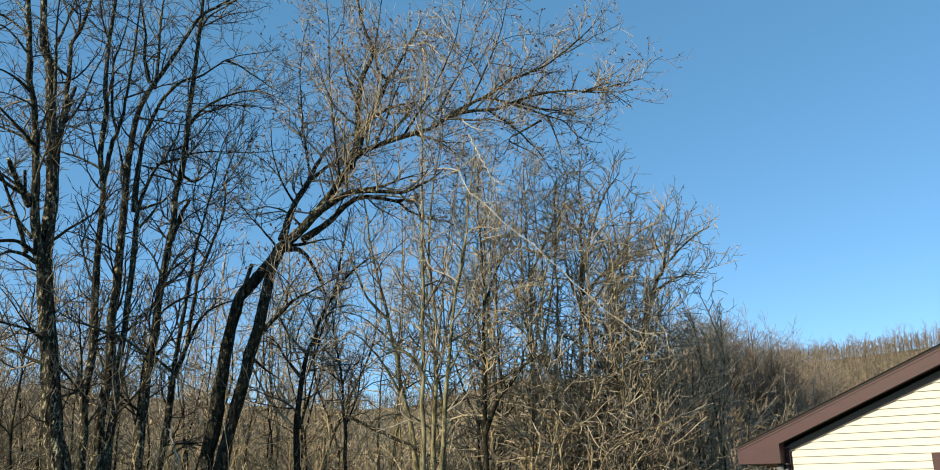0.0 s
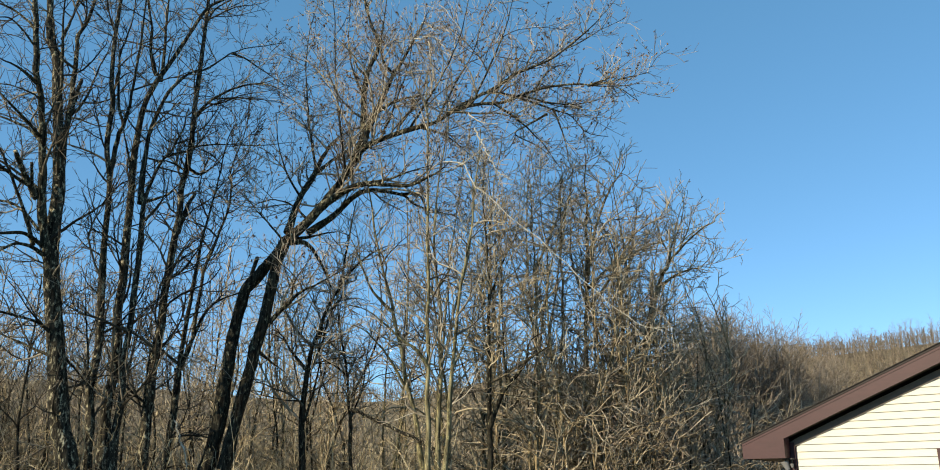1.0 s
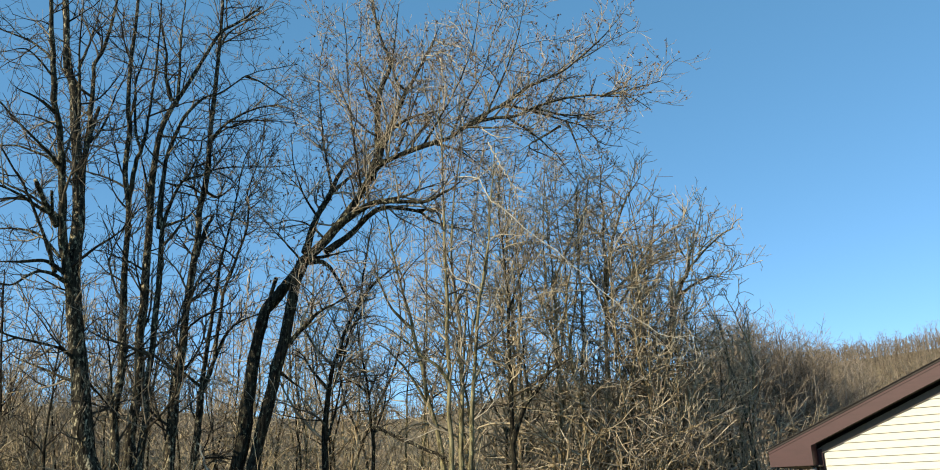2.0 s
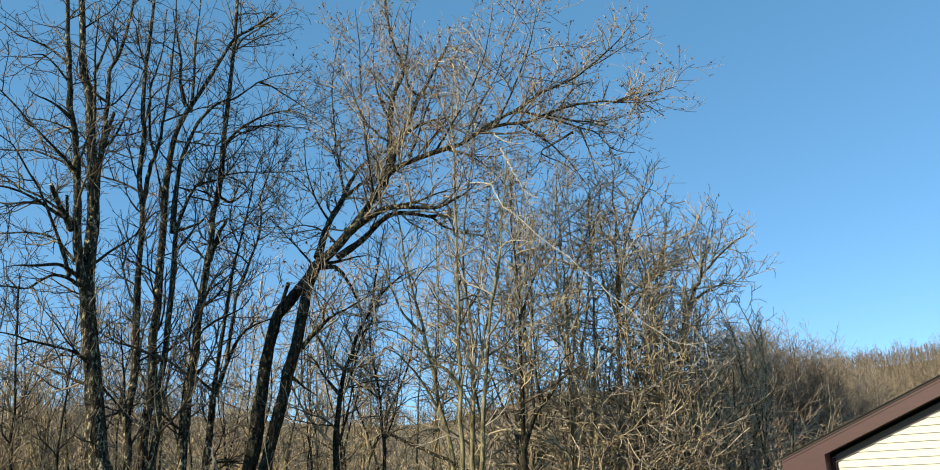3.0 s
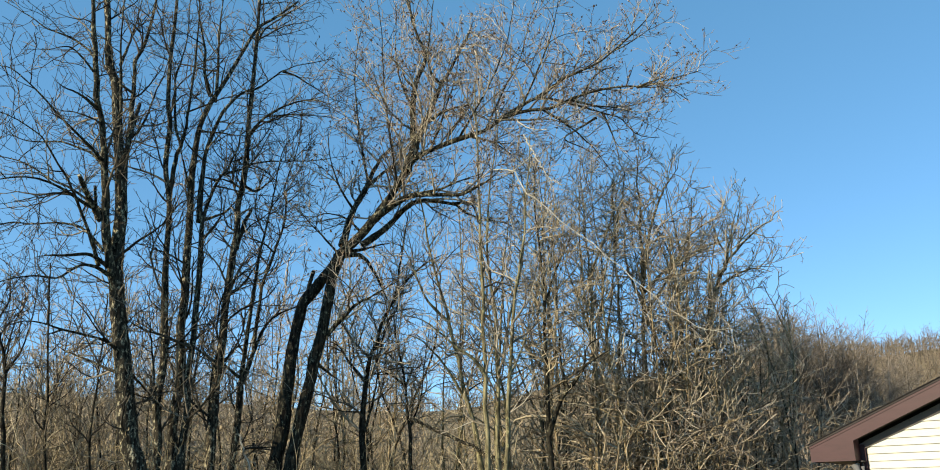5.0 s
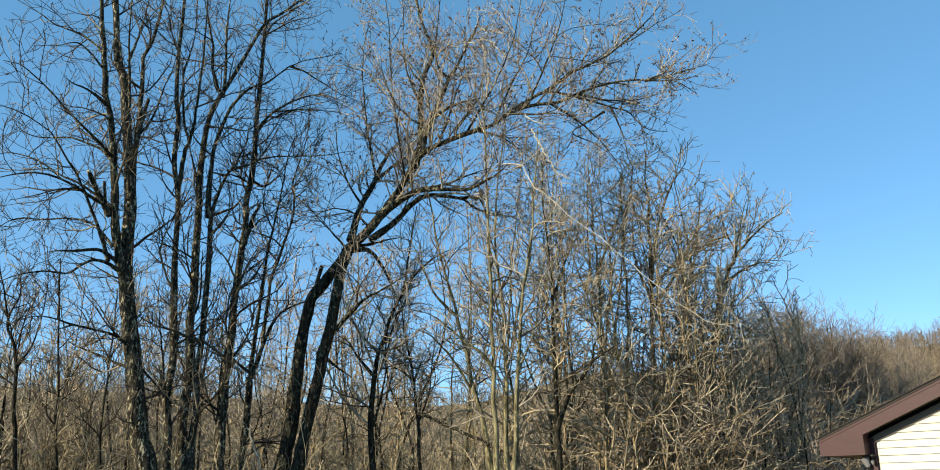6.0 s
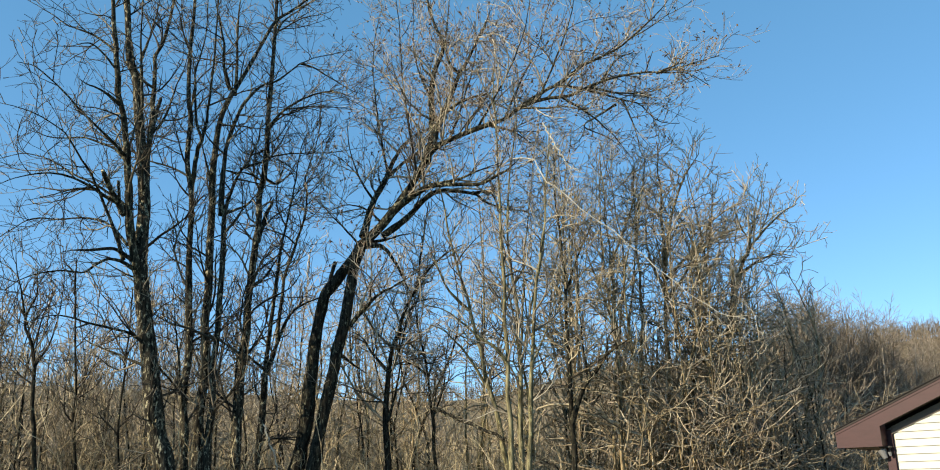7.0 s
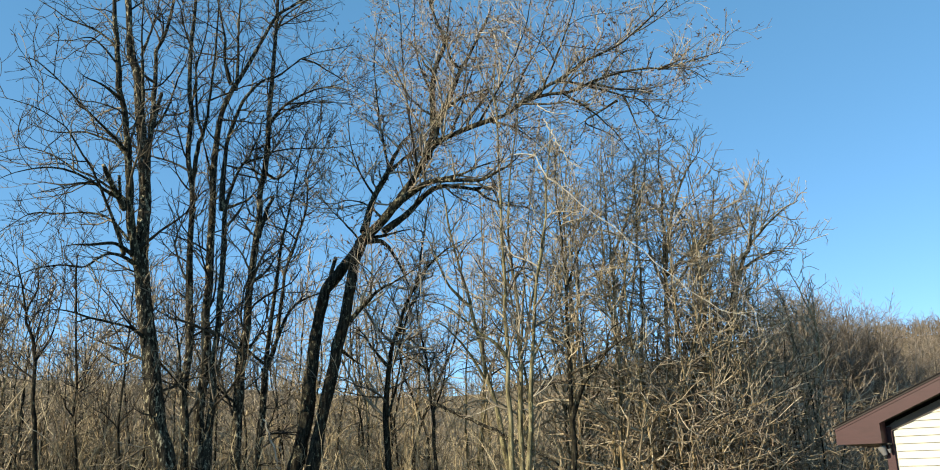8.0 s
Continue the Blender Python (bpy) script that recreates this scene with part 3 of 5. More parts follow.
tree.limb("limb", 0.039, 0.010, [(-1.01, -0.56, 5.51), (-1.17, -0.85, 5.64), (-1.30, -1.13, 5.62), (-1.38, -1.39, 5.44), (-1.43, -1.62, 5.25), (-1.59, -1.93, 5.21), (-1.77, -2.26, 5.10), (-1.89, -2.56, 4.92), (-1.97, -2.84, 4.68)])
tree.limb("limb", 0.039, 0.010, [(-0.77, -0.37, 4.14), (-0.93, -0.65, 4.33), (-1.09, -0.93, 4.37), (-1.39, -1.31, 4.42), (-1.57, -1.61, 4.47), (-1.69, -1.90, 4.45), (-1.79, -2.17, 4.35)])
tree.limb("limb", 0.025, 0.010, [(-1.39, -1.31, 4.42), (-1.45, -1.49, 4.33), (-1.51, -1.68, 4.26)], bare=True)
tree.limb("limb", 0.039, 0.010, [(-0.72, -0.35, 3.77), (-1.12, -0.34, 3.93), (-1.54, -0.34, 4.11), (-1.90, -0.32, 4.25), (-2.14, -0.24, 4.40)])
tree.limb("limb", 0.035, 0.010, [(-0.60, -0.29, 3.81), (-0.59, 0.30, 3.61), (-0.62, 0.86, 3.42)])
tree.crown(170, 700, 1350, 1000, lift=0.3, long=2.3, low=0.12, crook=0.16, angle=(30, 78))

# bare maple of three close dark stems from one foot
tree = Tree((-6.73, 15.40, 0.0), "bare maple of three close dark stems from one foot", BARK_DARK, TWIG_DARK, 12, limbs=BARK_LIMB)
tree.limb("trunk", 0.106, 0.031, [(0.00, 0.00, -0.15), (-0.12, -0.05, 1.82), (-0.20, -0.09, 2.79), (-0.24, -0.11, 3.90), (-0.28, -0.13, 5.07), (-0.33, -0.15, 6.03), (-0.38, -0.17, 7.08), (-0.50, -0.23, 8.04), (-0.55, -0.25, 8.83), (-0.62, -0.29, 9.49), (-0.65, -0.30, 10.47), (-0.67, -0.31, 11.62), (-0.76, -0.36, 13.25)])
tree.limb("trunk", 0.138, 0.022, [(-0.15, 0.37, -0.15), (-0.12, 0.38, 1.82), (-0.11, 0.39, 2.82), (-0.11, 0.39, 3.97), (-0.13, 0.38, 5.17), (-0.14, 0.37, 6.16), (-0.20, 0.35, 7.26), (-0.19, 0.35, 8.23), (-0.15, 0.37, 9.09), (0.00, 0.44, 9.81), (0.26, 0.54, 10.43), (0.55, 0.66, 11.14), (0.89, 0.78, 11.85), (1.31, 0.93, 12.22), (1.62, 1.03, 12.60)])
tree.limb("trunk", 0.104, 0.011, [(0.35, -0.18, -0.15), (0.35, -0.18, 1.81), (0.34, -0.18, 2.88), (0.36, -0.17, 3.88), (0.35, -0.18, 5.03), (0.34, -0.18, 6.12), (0.34, -0.18, 6.92), (0.42, -0.15, 7.35), (0.55, -0.10, 7.75), (0.70, -0.03, 8.11), (0.83, 0.02, 8.60), (0.90, 0.04, 9.01)])
tree.limb("limb", 0.061, 0.011, [(0.27, -0.21, 6.85), (0.19, -0.12, 7.66), (0.18, 0.00, 8.34), (0.26, 0.16, 9.03), (0.39, 0.34, 9.60), (0.65, 0.57, 10.06), (0.87, 0.78, 10.27), (1.13, 1.00, 10.62), (1.29, 1.17, 10.89), (1.58, 1.39, 11.13), (2.33, 1.72, 11.47)])
tree.limb("limb", 0.054, 0.022, [(-0.41, -0.19, 7.47), (-0.33, -0.27, 8.12), (-0.21, -0.34, 8.45), (-0.11, -0.41, 8.76), (-0.04, -0.51, 9.21), (0.02, -0.60, 9.98), (0.07, -0.70, 10.89), (0.07, -0.82, 11.81)])
tree.limb("limb", 0.035, 0.018, [(-0.21, -0.34, 8.44), (-0.37, -0.29, 8.87), (-0.49, -0.23, 9.51), (-0.57, -0.15, 10.12), (-0.54, -0.02, 10.59), (-0.53, 0.11, 11.20), (-0.59, 0.20, 12.24)])
tree.limb("limb", 0.037, 0.010, [(-0.23, 0.34, 7.69), (-0.27, 0.13, 8.09), (-0.32, -0.09, 8.48), (-0.34, -0.28, 8.73)], bare=True)
tree.limb("limb", 0.050, 0.018, [(-0.02, 0.43, 9.93), (-0.11, 0.21, 10.42), (-0.07, 0.05, 10.84), (-0.12, -0.15, 11.26), (-0.20, -0.36, 11.84)])
tree.limb("limb", 0.046, 0.018, [(0.08, 0.47, 9.83), (-0.00, 0.65, 10.65), (-0.11, 0.81, 11.51), (-0.19, 0.99, 12.40), (-0.24, 1.18, 13.50)])
tree.limb("limb", 0.035, 0.011, [(0.56, -0.09, 7.86), (0.85, 0.33, 8.17), (0.98, 0.68, 8.44), (1.30, 1.09, 8.65), (2.03, 1.61, 8.86), (2.63, 2.06, 9.12)])
tree.limb("limb", 0.028, 0.009, [(1.29, 1.17, 10.88), (1.50, 1.44, 10.91), (1.92, 1.77, 10.73), (2.21, 2.05, 10.62), (2.53, 2.33, 10.57)])
tree.limb("limb", 0.031, 0.011, [(0.37, -0.17, 6.91), (0.79, -0.33, 6.98), (1.05, -0.55, 7.07), (1.30, -0.78, 7.12)])
tree.limb("limb", 0.031, 0.010, [(0.51, -0.11, 7.75), (0.18, 0.04, 7.90), (-0.04, 0.22, 7.87)], bare=True)
tree.limb("limb", 0.036, 0.009, [(-0.20, -0.09, 3.23), (-0.52, 0.19, 3.61), (-0.88, 0.46, 3.88), (-1.20, 0.73, 4.07)])
tree.limb("limb", 0.031, 0.009, [(-0.22, -0.10, 2.90), (-0.24, -0.40, 3.86), (-0.24, -0.68, 4.49), (-0.22, -0.96, 5.11)])
tree.crown(140, 640, 1300, 1000, lift=0.38, long=2.4, low=0.15, crook=0.15, angle=(30, 74))

# slim dark bare maple with a snapped side stub
tree = Tree((-6.28, 16.12, 0.0), "slim dark bare maple with a snapped side stub", BARK_DARK, TWIG_DARK, 13, limbs=BARK_LIMB)
tree.limb("trunk", 0.139, 0.032, [(0.00, 0.00, -0.15), (0.02, 0.01, 1.82), (0.04, 0.02, 2.72), (0.06, 0.02, 3.53), (0.08, 0.03, 4.49), (0.10, 0.04, 5.48), (0.16, 0.06, 6.31), (0.20, 0.08, 7.17), (0.24, 0.09, 7.92), (0.29, 0.11, 8.82), (0.28, 0.10, 9.75), (0.28, 0.11, 10.85), (0.30, 0.11, 11.92), (0.23, 0.09, 13.82)])
tree.limb("stub", 0.051, 0.037, [(0.23, 0.09, 6.58), (0.27, 0.31, 7.20), (0.32, 0.54, 7.58)], bare=True)
tree.limb("limb", 0.037, 0.011, [(0.29, 0.11, 9.17), (0.60, -0.00, 9.46), (1.01, -0.08, 9.68), (1.43, -0.16, 9.79), (1.87, -0.25, 9.76), (2.34, -0.35, 9.52)])
tree.limb("limb", 0.032, 0.011, [(0.30, 0.11, 9.10), (0.38, 0.47, 9.55), (0.76, 0.92, 10.00), (1.13, 1.35, 10.09)])
tree.limb("limb", 0.032, 0.011, [(0.27, 0.10, 7.92), (0.15, -0.27, 7.93), (0.03, -0.64, 7.87), (-0.03, -0.99, 7.69)])
tree.limb("limb", 0.037, 0.011, [(0.28, 0.11, 11.30), (0.31, 0.53, 12.02), (0.47, 1.00, 12.58), (0.74, 1.50, 13.21)])
tree.limb("limb", 0.032, 0.009, [(0.31, 0.12, 7.99), (0.43, 0.44, 7.99), (0.53, 0.75, 8.25), (0.65, 1.06, 8.62), (0.73, 1.36, 9.33)])
tree.limb("limb", 0.028, 0.009, [(0.30, 0.11, 8.68), (0.08, -0.25, 8.41), (-0.05, -0.58, 8.41), (-0.13, -0.90, 8.55)])
tree.crown(90, 430, 900, 500, lift=0.4, long=2.3, low=0.15, crook=0.15, least=0.0083)

# small forked bare maple with dark bark
tree = Tree((-6.02, 16.75, 0.0), "small forked bare maple with dark bark", BARK_DARK, TWIG_DARK, 14, limbs=BARK_LIMB)
tree.limb("trunk", 0.092, 0.066, [(0.00, 0.00, -0.15), (0.03, 0.01, 1.83), (0.05, 0.02, 2.52), (0.07, 0.03, 3.24), (0.08, 0.03, 3.91)])
tree.limb("limb", 0.057, 0.011, [(0.08, 0.03, 3.87), (0.16, -0.04, 4.83), (0.26, -0.11, 5.84), (0.36, -0.17, 6.61), (0.51, -0.22, 7.37), (0.61, -0.28, 7.94), (0.72, -0.34, 8.65), (0.91, -0.38, 9.19)])
tree.limb("limb", 0.057, 0.011, [(0.10, 0.04, 3.89), (0.24, 0.25, 4.60), (0.37, 0.46, 5.15), (0.56, 0.68, 5.45), (1.04, 0.99, 5.75), (1.44, 1.25, 5.99)])
tree.limb("limb", 0.048, 0.011, [(0.23, 0.25, 4.62), (0.25, 0.30, 5.41), (0.32, 0.37, 6.22), (0.49, 0.47, 6.90), (0.61, 0.55, 7.51), (0.62, 0.60, 7.98), (0.55, 0.63, 8.43), (0.71, 0.72, 9.09), (0.80, 0.79, 9.87), (0.75, 0.82, 10.75)])
tree.limb("limb", 0.038, 0.011, [(0.04, 0.00, 4.01), (-0.12, -0.29, 4.17), (-0.31, -0.59, 4.28), (-0.51, -0.90, 4.53)])
tree.crown(65, 330, 750, 300, long=2.1, low=0.12, crook=0.16, least=0.0085)

# big leaning maple with two dark trunks and red buds
tree = Tree((-5.45, 16.42, 0.0), "big leaning maple with two dark trunks and red buds", BARK_BLACK, TWIG_RED, 15, limbs=BARK_LIMB)
tree.limb("trunk", 0.162, 0.105, [(0.00, 0.00, -0.15), (0.28, 0.09, 1.76), (0.43, 0.13, 2.50), (0.51, 0.16, 3.32), (0.56, 0.17, 4.04), (0.62, 0.19, 4.78), (0.73, 0.22, 5.41), (0.96, 0.28, 5.81), (1.24, 0.36, 6.21), (1.45, 0.41, 6.61)], bare=True)
tree.limb("trunk", 0.145, 0.1, [(0.49, -0.16, -0.15), (0.69, -0.10, 1.75), (0.80, -0.07, 2.48), (0.94, -0.03, 3.29), (1.08, 0.01, 4.12), (1.22, 0.04, 4.86), (1.32, 0.07, 5.49), (1.40, 0.09, 6.13), (1.57, 0.13, 6.59)], bare=True)
tree.limb("limb", 0.112, 0.012, [(1.43, 0.40, 6.58), (1.91, 0.40, 7.05), (2.26, 0.35, 7.44), (2.54, 0.29, 7.84), (2.80, 0.22, 8.25), (3.08, 0.14, 8.61), (3.35, 0.07, 8.76), (4.04, 0.03, 9.01), (4.63, -0.04, 9.16), (5.22, -0.14, 9.47), (5.86, -0.26, 9.46), (6.42, -0.39, 9.60), (7.10, -0.56, 9.72), (7.80, -0.76, 9.64), (8.27, -0.96, 9.51), (8.71, -1.16, 9.13)])
tree.limb("limb", 0.096, 0.013, [(1.49, 0.39, 6.77), (1.64, 0.62, 7.60), (1.88, 0.87, 8.29), (2.03, 1.10, 8.86), (2.19, 1.33, 9.29), (2.51, 1.59, 9.66), (2.77, 1.82, 9.91)])
tree.limb("limb", 0.054, 0.013, [(1.90, 0.88, 8.30), (2.29, 1.13, 8.79), (2.56, 1.35, 9.12), (2.80, 1.57, 9.64)])
tree.limb("limb", 0.118, 0.03, [(2.88, 0.20, 8.35), (2.99, 0.30, 8.77), (3.12, 0.40, 9.26), (3.24, 0.50, 9.63), (3.46, 0.61, 10.33), (3.58, 0.70, 10.69), (3.75, 0.80, 11.07), (4.00, 0.91, 11.68), (4.23, 1.01, 12.24)])
tree.limb("limb", 0.092, 0.035, [(2.99, 0.30, 8.77), (3.00, 0.49, 9.35), (2.92, 0.66, 10.10), (3.00, 0.86, 10.96), (3.16, 1.07, 11.65), (2.92, 1.23, 12.34), (2.70, 1.38, 13.15), (2.58, 1.55, 14.13)])
tree.limb("limb", 0.043, 0.016, [(3.56, 0.70, 10.67), (3.36, 0.55, 10.88), (3.29, 0.41, 11.23), (3.35, 0.28, 11.77), (3.45, 0.16, 12.63)])
tree.limb("limb", 0.043, 0.010, [(2.94, 0.79, 10.66), (2.69, 0.94, 11.01), (2.55, 1.12, 11.46)], bare=True)
tree.limb("limb", 0.053, 0.013, [(3.24, 0.49, 9.60), (3.57, 0.33, 9.75), (3.88, 0.17, 9.79), (4.21, 0.00, 9.77), (4.62, -0.17, 9.77)])
tree.limb("limb", 0.041, 0.012, [(3.76, 0.04, 8.91), (3.82, 0.31, 9.30), (4.03, 0.59, 9.72), (4.31, 0.87, 10.08)])
tree.limb("limb", 0.050, 0.012, [(4.86, -0.08, 9.31), (5.42, 0.08, 9.76), (5.75, 0.22, 9.96), (6.22, 0.35, 9.97), (6.66, 0.47, 9.88), (7.21, 0.57, 9.72), (7.60, 0.68, 9.63), (7.91, 0.78, 9.28), (8.41, 0.85, 9.19)])
tree.limb("limb", 0.051, 0.012, [(5.70, 0.21, 9.95), (6.04, 0.07, 10.13), (6.30, -0.07, 10.26), (6.68, -0.23, 10.35), (7.06, -0.39, 10.46), (7.35, -0.56, 10.59), (7.74, -0.74, 10.72), (8.12, -0.93, 10.90)])
tree.limb("limb", 0.030, 0.010, [(6.69, -0.45, 9.70), (6.92, -0.26, 10.12), (7.13, -0.06, 10.41), (7.49, 0.12, 10.65)])
tree.limb("limb", 0.032, 0.011, [(7.18, 0.58, 9.73), (7.28, 0.39, 9.32), (7.38, 0.21, 8.81), (7.42, 0.03, 8.28)])
tree.limb("limb", 0.032, 0.011, [(7.04, 0.55, 9.61), (6.66, 0.78, 9.48), (6.34, 1.00, 9.33), (6.79, 1.16, 9.15), (7.14, 1.33, 8.96)])
tree.limb("limb", 0.029, 0.010, [(7.78, -0.76, 9.64), (7.99, -1.12, 9.56), (8.15, -1.48, 9.44)])
tree.limb("limb", 0.095, 0.013, [(2.11, 0.37, 7.30), (2.58, 0.26, 7.62), (3.05, 0.15, 7.78), (3.52, 0.02, 7.73), (4.04, -0.11, 7.66), (4.40, -0.27, 7.75), (4.71, -0.44, 7.85), (4.94, -0.61, 8.01)])
tree.limb("limb", 0.041, 0.012, [(3.16, 0.12, 7.80), (3.66, -0.08, 7.82), (4.06, -0.30, 7.89), (4.57, -0.53, 7.95)])
tree.limb("limb", 0.085, 0.013, [(1.91, 0.43, 6.79), (2.35, 0.57, 7.16), (2.72, 0.69, 7.60), (2.99, 0.79, 7.87), (3.31, 0.89, 7.92), (3.83, 1.01, 7.86), (4.09, 1.09, 7.67), (4.48, 1.17, 7.54), (4.98, 1.25, 7.44), (5.44, 1.31, 7.18)])
tree.limb("limb", 0.043, 0.010, [(3.80, 1.00, 7.87), (4.19, 0.91, 7.83), (4.35, 0.79, 7.53), (4.43, 0.66, 7.24)], bare=True)
tree.limb("limb", 0.053, 0.010, [(1.45, 0.41, 6.64), (1.84, 0.76, 6.79), (2.18, 1.09, 6.99), (2.42, 1.40, 7.13)], bare=True)
tree.limb("limb", 0.073, 0.010, [(1.52, 0.12, 6.47), (1.86, 0.33, 6.54), (2.04, 0.50, 6.41), (2.22, 0.66, 6.11), (2.37, 0.82, 5.76), (2.48, 0.98, 5.59)], bare=True)
tree.limb("limb", 0.058, 0.013, [(1.33, 0.07, 4.79), (1.69, -0.11, 5.12), (1.99, -0.31, 5.32), (2.39, -0.49, 5.47), (2.90, -0.67, 5.70)])
tree.limb("limb", 0.042, 0.010, [(1.15, 0.02, 4.22), (1.28, 0.66, 4.09), (1.45, 1.30, 3.97)], bare=True)
tree.limb("limb", 0.031, 0.010, [(3.42, 0.06, 8.78), (3.63, 0.58, 9.80), (3.83, 1.09, 10.95), (3.94, 1.59, 12.02), (4.37, 2.11, 13.48)])
tree.limb("limb", 0.031, 0.010, [(4.04, 0.03, 9.01), (4.47, -0.33, 9.59), (4.89, -0.70, 10.21), (5.17, -1.08, 10.81), (5.33, -1.47, 11.54)])
tree.limb("limb", 0.038, 0.011, [(1.92, 0.90, 8.38), (1.64, 1.24, 9.47), (1.42, 1.60, 10.73), (1.27, 1.96, 12.08), (1.38, 2.39, 13.71)])
tree.limb("limb", 0.033, 0.011, [(2.40, 1.28, 9.14), (2.30, 1.00, 9.93), (2.23, 0.72, 10.86), (2.20, 0.45, 11.96), (2.13, 0.17, 12.74)])
tree.limb("limb", 0.032, 0.011, [(2.92, 0.66, 10.10), (2.57, 1.00, 10.99), (2.39, 1.37, 12.00), (2.31, 1.75, 13.59)])
tree.limb("limb", 0.032, 0.011, [(1.66, 0.65, 7.66), (1.43, 0.20, 8.04), (1.30, -0.24, 8.56), (1.32, -0.63, 9.08)])
tree.limb("limb", 0.032, 0.011, [(1.91, 0.40, 7.05), (1.43, 0.73, 7.53), (0.88, 1.04, 7.74), (0.32, 1.34, 7.64)])
tree.limb("limb", 0.030, 0.010, [(4.63, -0.04, 9.16), (4.97, 0.23, 10.13), (5.39, 0.50, 11.14), (5.63, 0.75, 12.20), (5.95, 1.01, 13.15)])
tree.limb("limb", 0.030, 0.010, [(5.35, -0.17, 9.48), (5.76, -0.43, 10.30), (6.11, -0.70, 11.12), (6.27, -0.97, 11.81)])
tree.limb("limb", 0.032, 0.009, [(4.20, 0.02, 9.05), (4.70, 0.30, 9.02), (5.20, 0.60, 8.78), (5.62, 0.80, 8.35)])
tree.limb("limb", 0.032, 0.009, [(5.00, -0.10, 9.35), (5.50, -0.50, 9.12), (6.00, -0.90, 8.92), (6.50, -1.20, 8.55)])
tree.limb("limb", 0.032, 0.009, [(5.86, -0.26, 9.46), (6.40, 0.10, 9.22), (6.90, 0.40, 8.85), (7.30, 0.60, 8.35)])
tree.limb("limb", 0.028, 0.008, [(6.42, -0.39, 9.60), (7.10, -0.10, 9.56), (7.80, 0.10, 9.66), (8.60, 0.20, 9.95)])
tree.limb("limb", 0.026, 0.007, [(7.80, -0.76, 9.64), (8.40, -0.90, 9.70), (9.05, -1.00, 9.84)])
tree.limb("limb", 0.026, 0.007, [(7.35, -0.56, 10.59), (7.90, -0.70, 11.05), (8.45, -0.85, 11.65)])
tree.limb("limb", 0.030, 0.008, [(1.43, 0.40, 6.58), (1.10, 0.20, 6.95), (0.85, 0.05, 7.20), (0.55, -0.10, 7.60)])
tree.limb("stub", 0.053, 0.043, [(0.82, 0.24, 5.54), (0.82, 0.38, 5.90), (0.86, 0.53, 6.27)], bare=True)
tree.crown(380, 1650, 3900, 5400, lift=0.3, long=2.3, low=0.12, buds=3000, least=0.0076, bias=0.5, crook=0.12, angle=(30, 78))

# cluster of slender pale greenish stems from one foot, bare
tree = Tree((-0.83, 16.18, 0.0), "cluster of slender pale greenish stems from one foot, bare", BARK_PALE, TWIG_RED, 16)
tree.limb("trunk", 0.074, 0.011, [(0.00, 0.00, -0.15), (-0.03, -0.00, 1.76), (-0.05, -0.00, 2.74), (-0.07, -0.00, 3.88), (-0.10, -0.01, 5.06), (-0.15, -0.01, 6.30), (-0.15, -0.01, 7.45), (-0.20, -0.01, 8.93), (-0.20, -0.01, 10.34)])
tree.limb("trunk", 0.067, 0.012, [(0.14, 0.61, -0.15), (0.14, 0.61, 1.76), (0.13, 0.61, 2.78), (0.14, 0.61, 3.96), (0.11, 0.61, 5.19), (0.03, 0.60, 5.88), (-0.02, 0.60, 6.60), (0.04, 0.60, 7.80), (0.21, 0.61, 9.19), (0.19, 0.61, 10.35)])
tree.limb("trunk", 0.063, 0.011, [(0.15, -0.49, -0.15), (0.26, -0.49, 1.75), (0.35, -0.49, 2.91), (0.42, -0.48, 3.91), (0.51, -0.48, 4.94), (0.63, -0.48, 5.76), (0.73, -0.48, 6.37), (0.82, -0.48, 7.36), (0.95, -0.48, 8.66)])
tree.limb("trunk", 0.078, 0.012, [(0.10, 0.91, -0.15), (-0.15, 0.89, 1.77), (-0.29, 0.88, 2.58), (-0.49, 0.87, 3.47), (-0.65, 0.86, 4.14), (-0.79, 0.84, 4.79), (-0.97, 0.83, 5.46), (-1.10, 0.81, 6.05), (-1.28, 0.79, 6.78), (-1.40, 0.78, 7.39), (-1.56, 0.75, 8.22)])
tree.limb("limb", 0.045, 0.011, [(-0.90, 0.83, 5.14), (-1.11, 0.68, 5.33), (-1.33, 0.52, 5.59), (-1.55, 0.36, 6.14), (-1.70, 0.21, 6.49)])
tree.limb("limb", 0.043, 0.010, [(-0.06, -0.00, 3.85), (-0.28, -0.15, 4.16), (-0.59, -0.30, 4.37), (-0.92, -0.47, 4.64), (-1.22, -0.63, 4.85), (-1.65, -0.83, 4.94)])
tree.limb("limb", 0.036, 0.009, [(-0.53, 0.87, 3.53), (-0.91, 0.60, 4.15), (-1.13, 0.35, 4.41), (-1.41, 0.09, 4.64), (-1.80, -0.20, 4.71)])
tree.limb("limb", 0.025, 0.008, [(0.42, -0.48, 3.80), (0.62, -0.13, 4.30), (0.87, 0.21, 5.08), (1.02, 0.56, 5.77)])
tree.limb("limb", 0.027, 0.009, [(0.06, 0.60, 5.57), (0.27, 0.87, 6.01), (0.41, 1.14, 6.61), (0.50, 1.40, 7.51)])
tree.crown(95, 450, 900, 450, long=2.2, low=0.25, crook=0.17, least=0.0082)

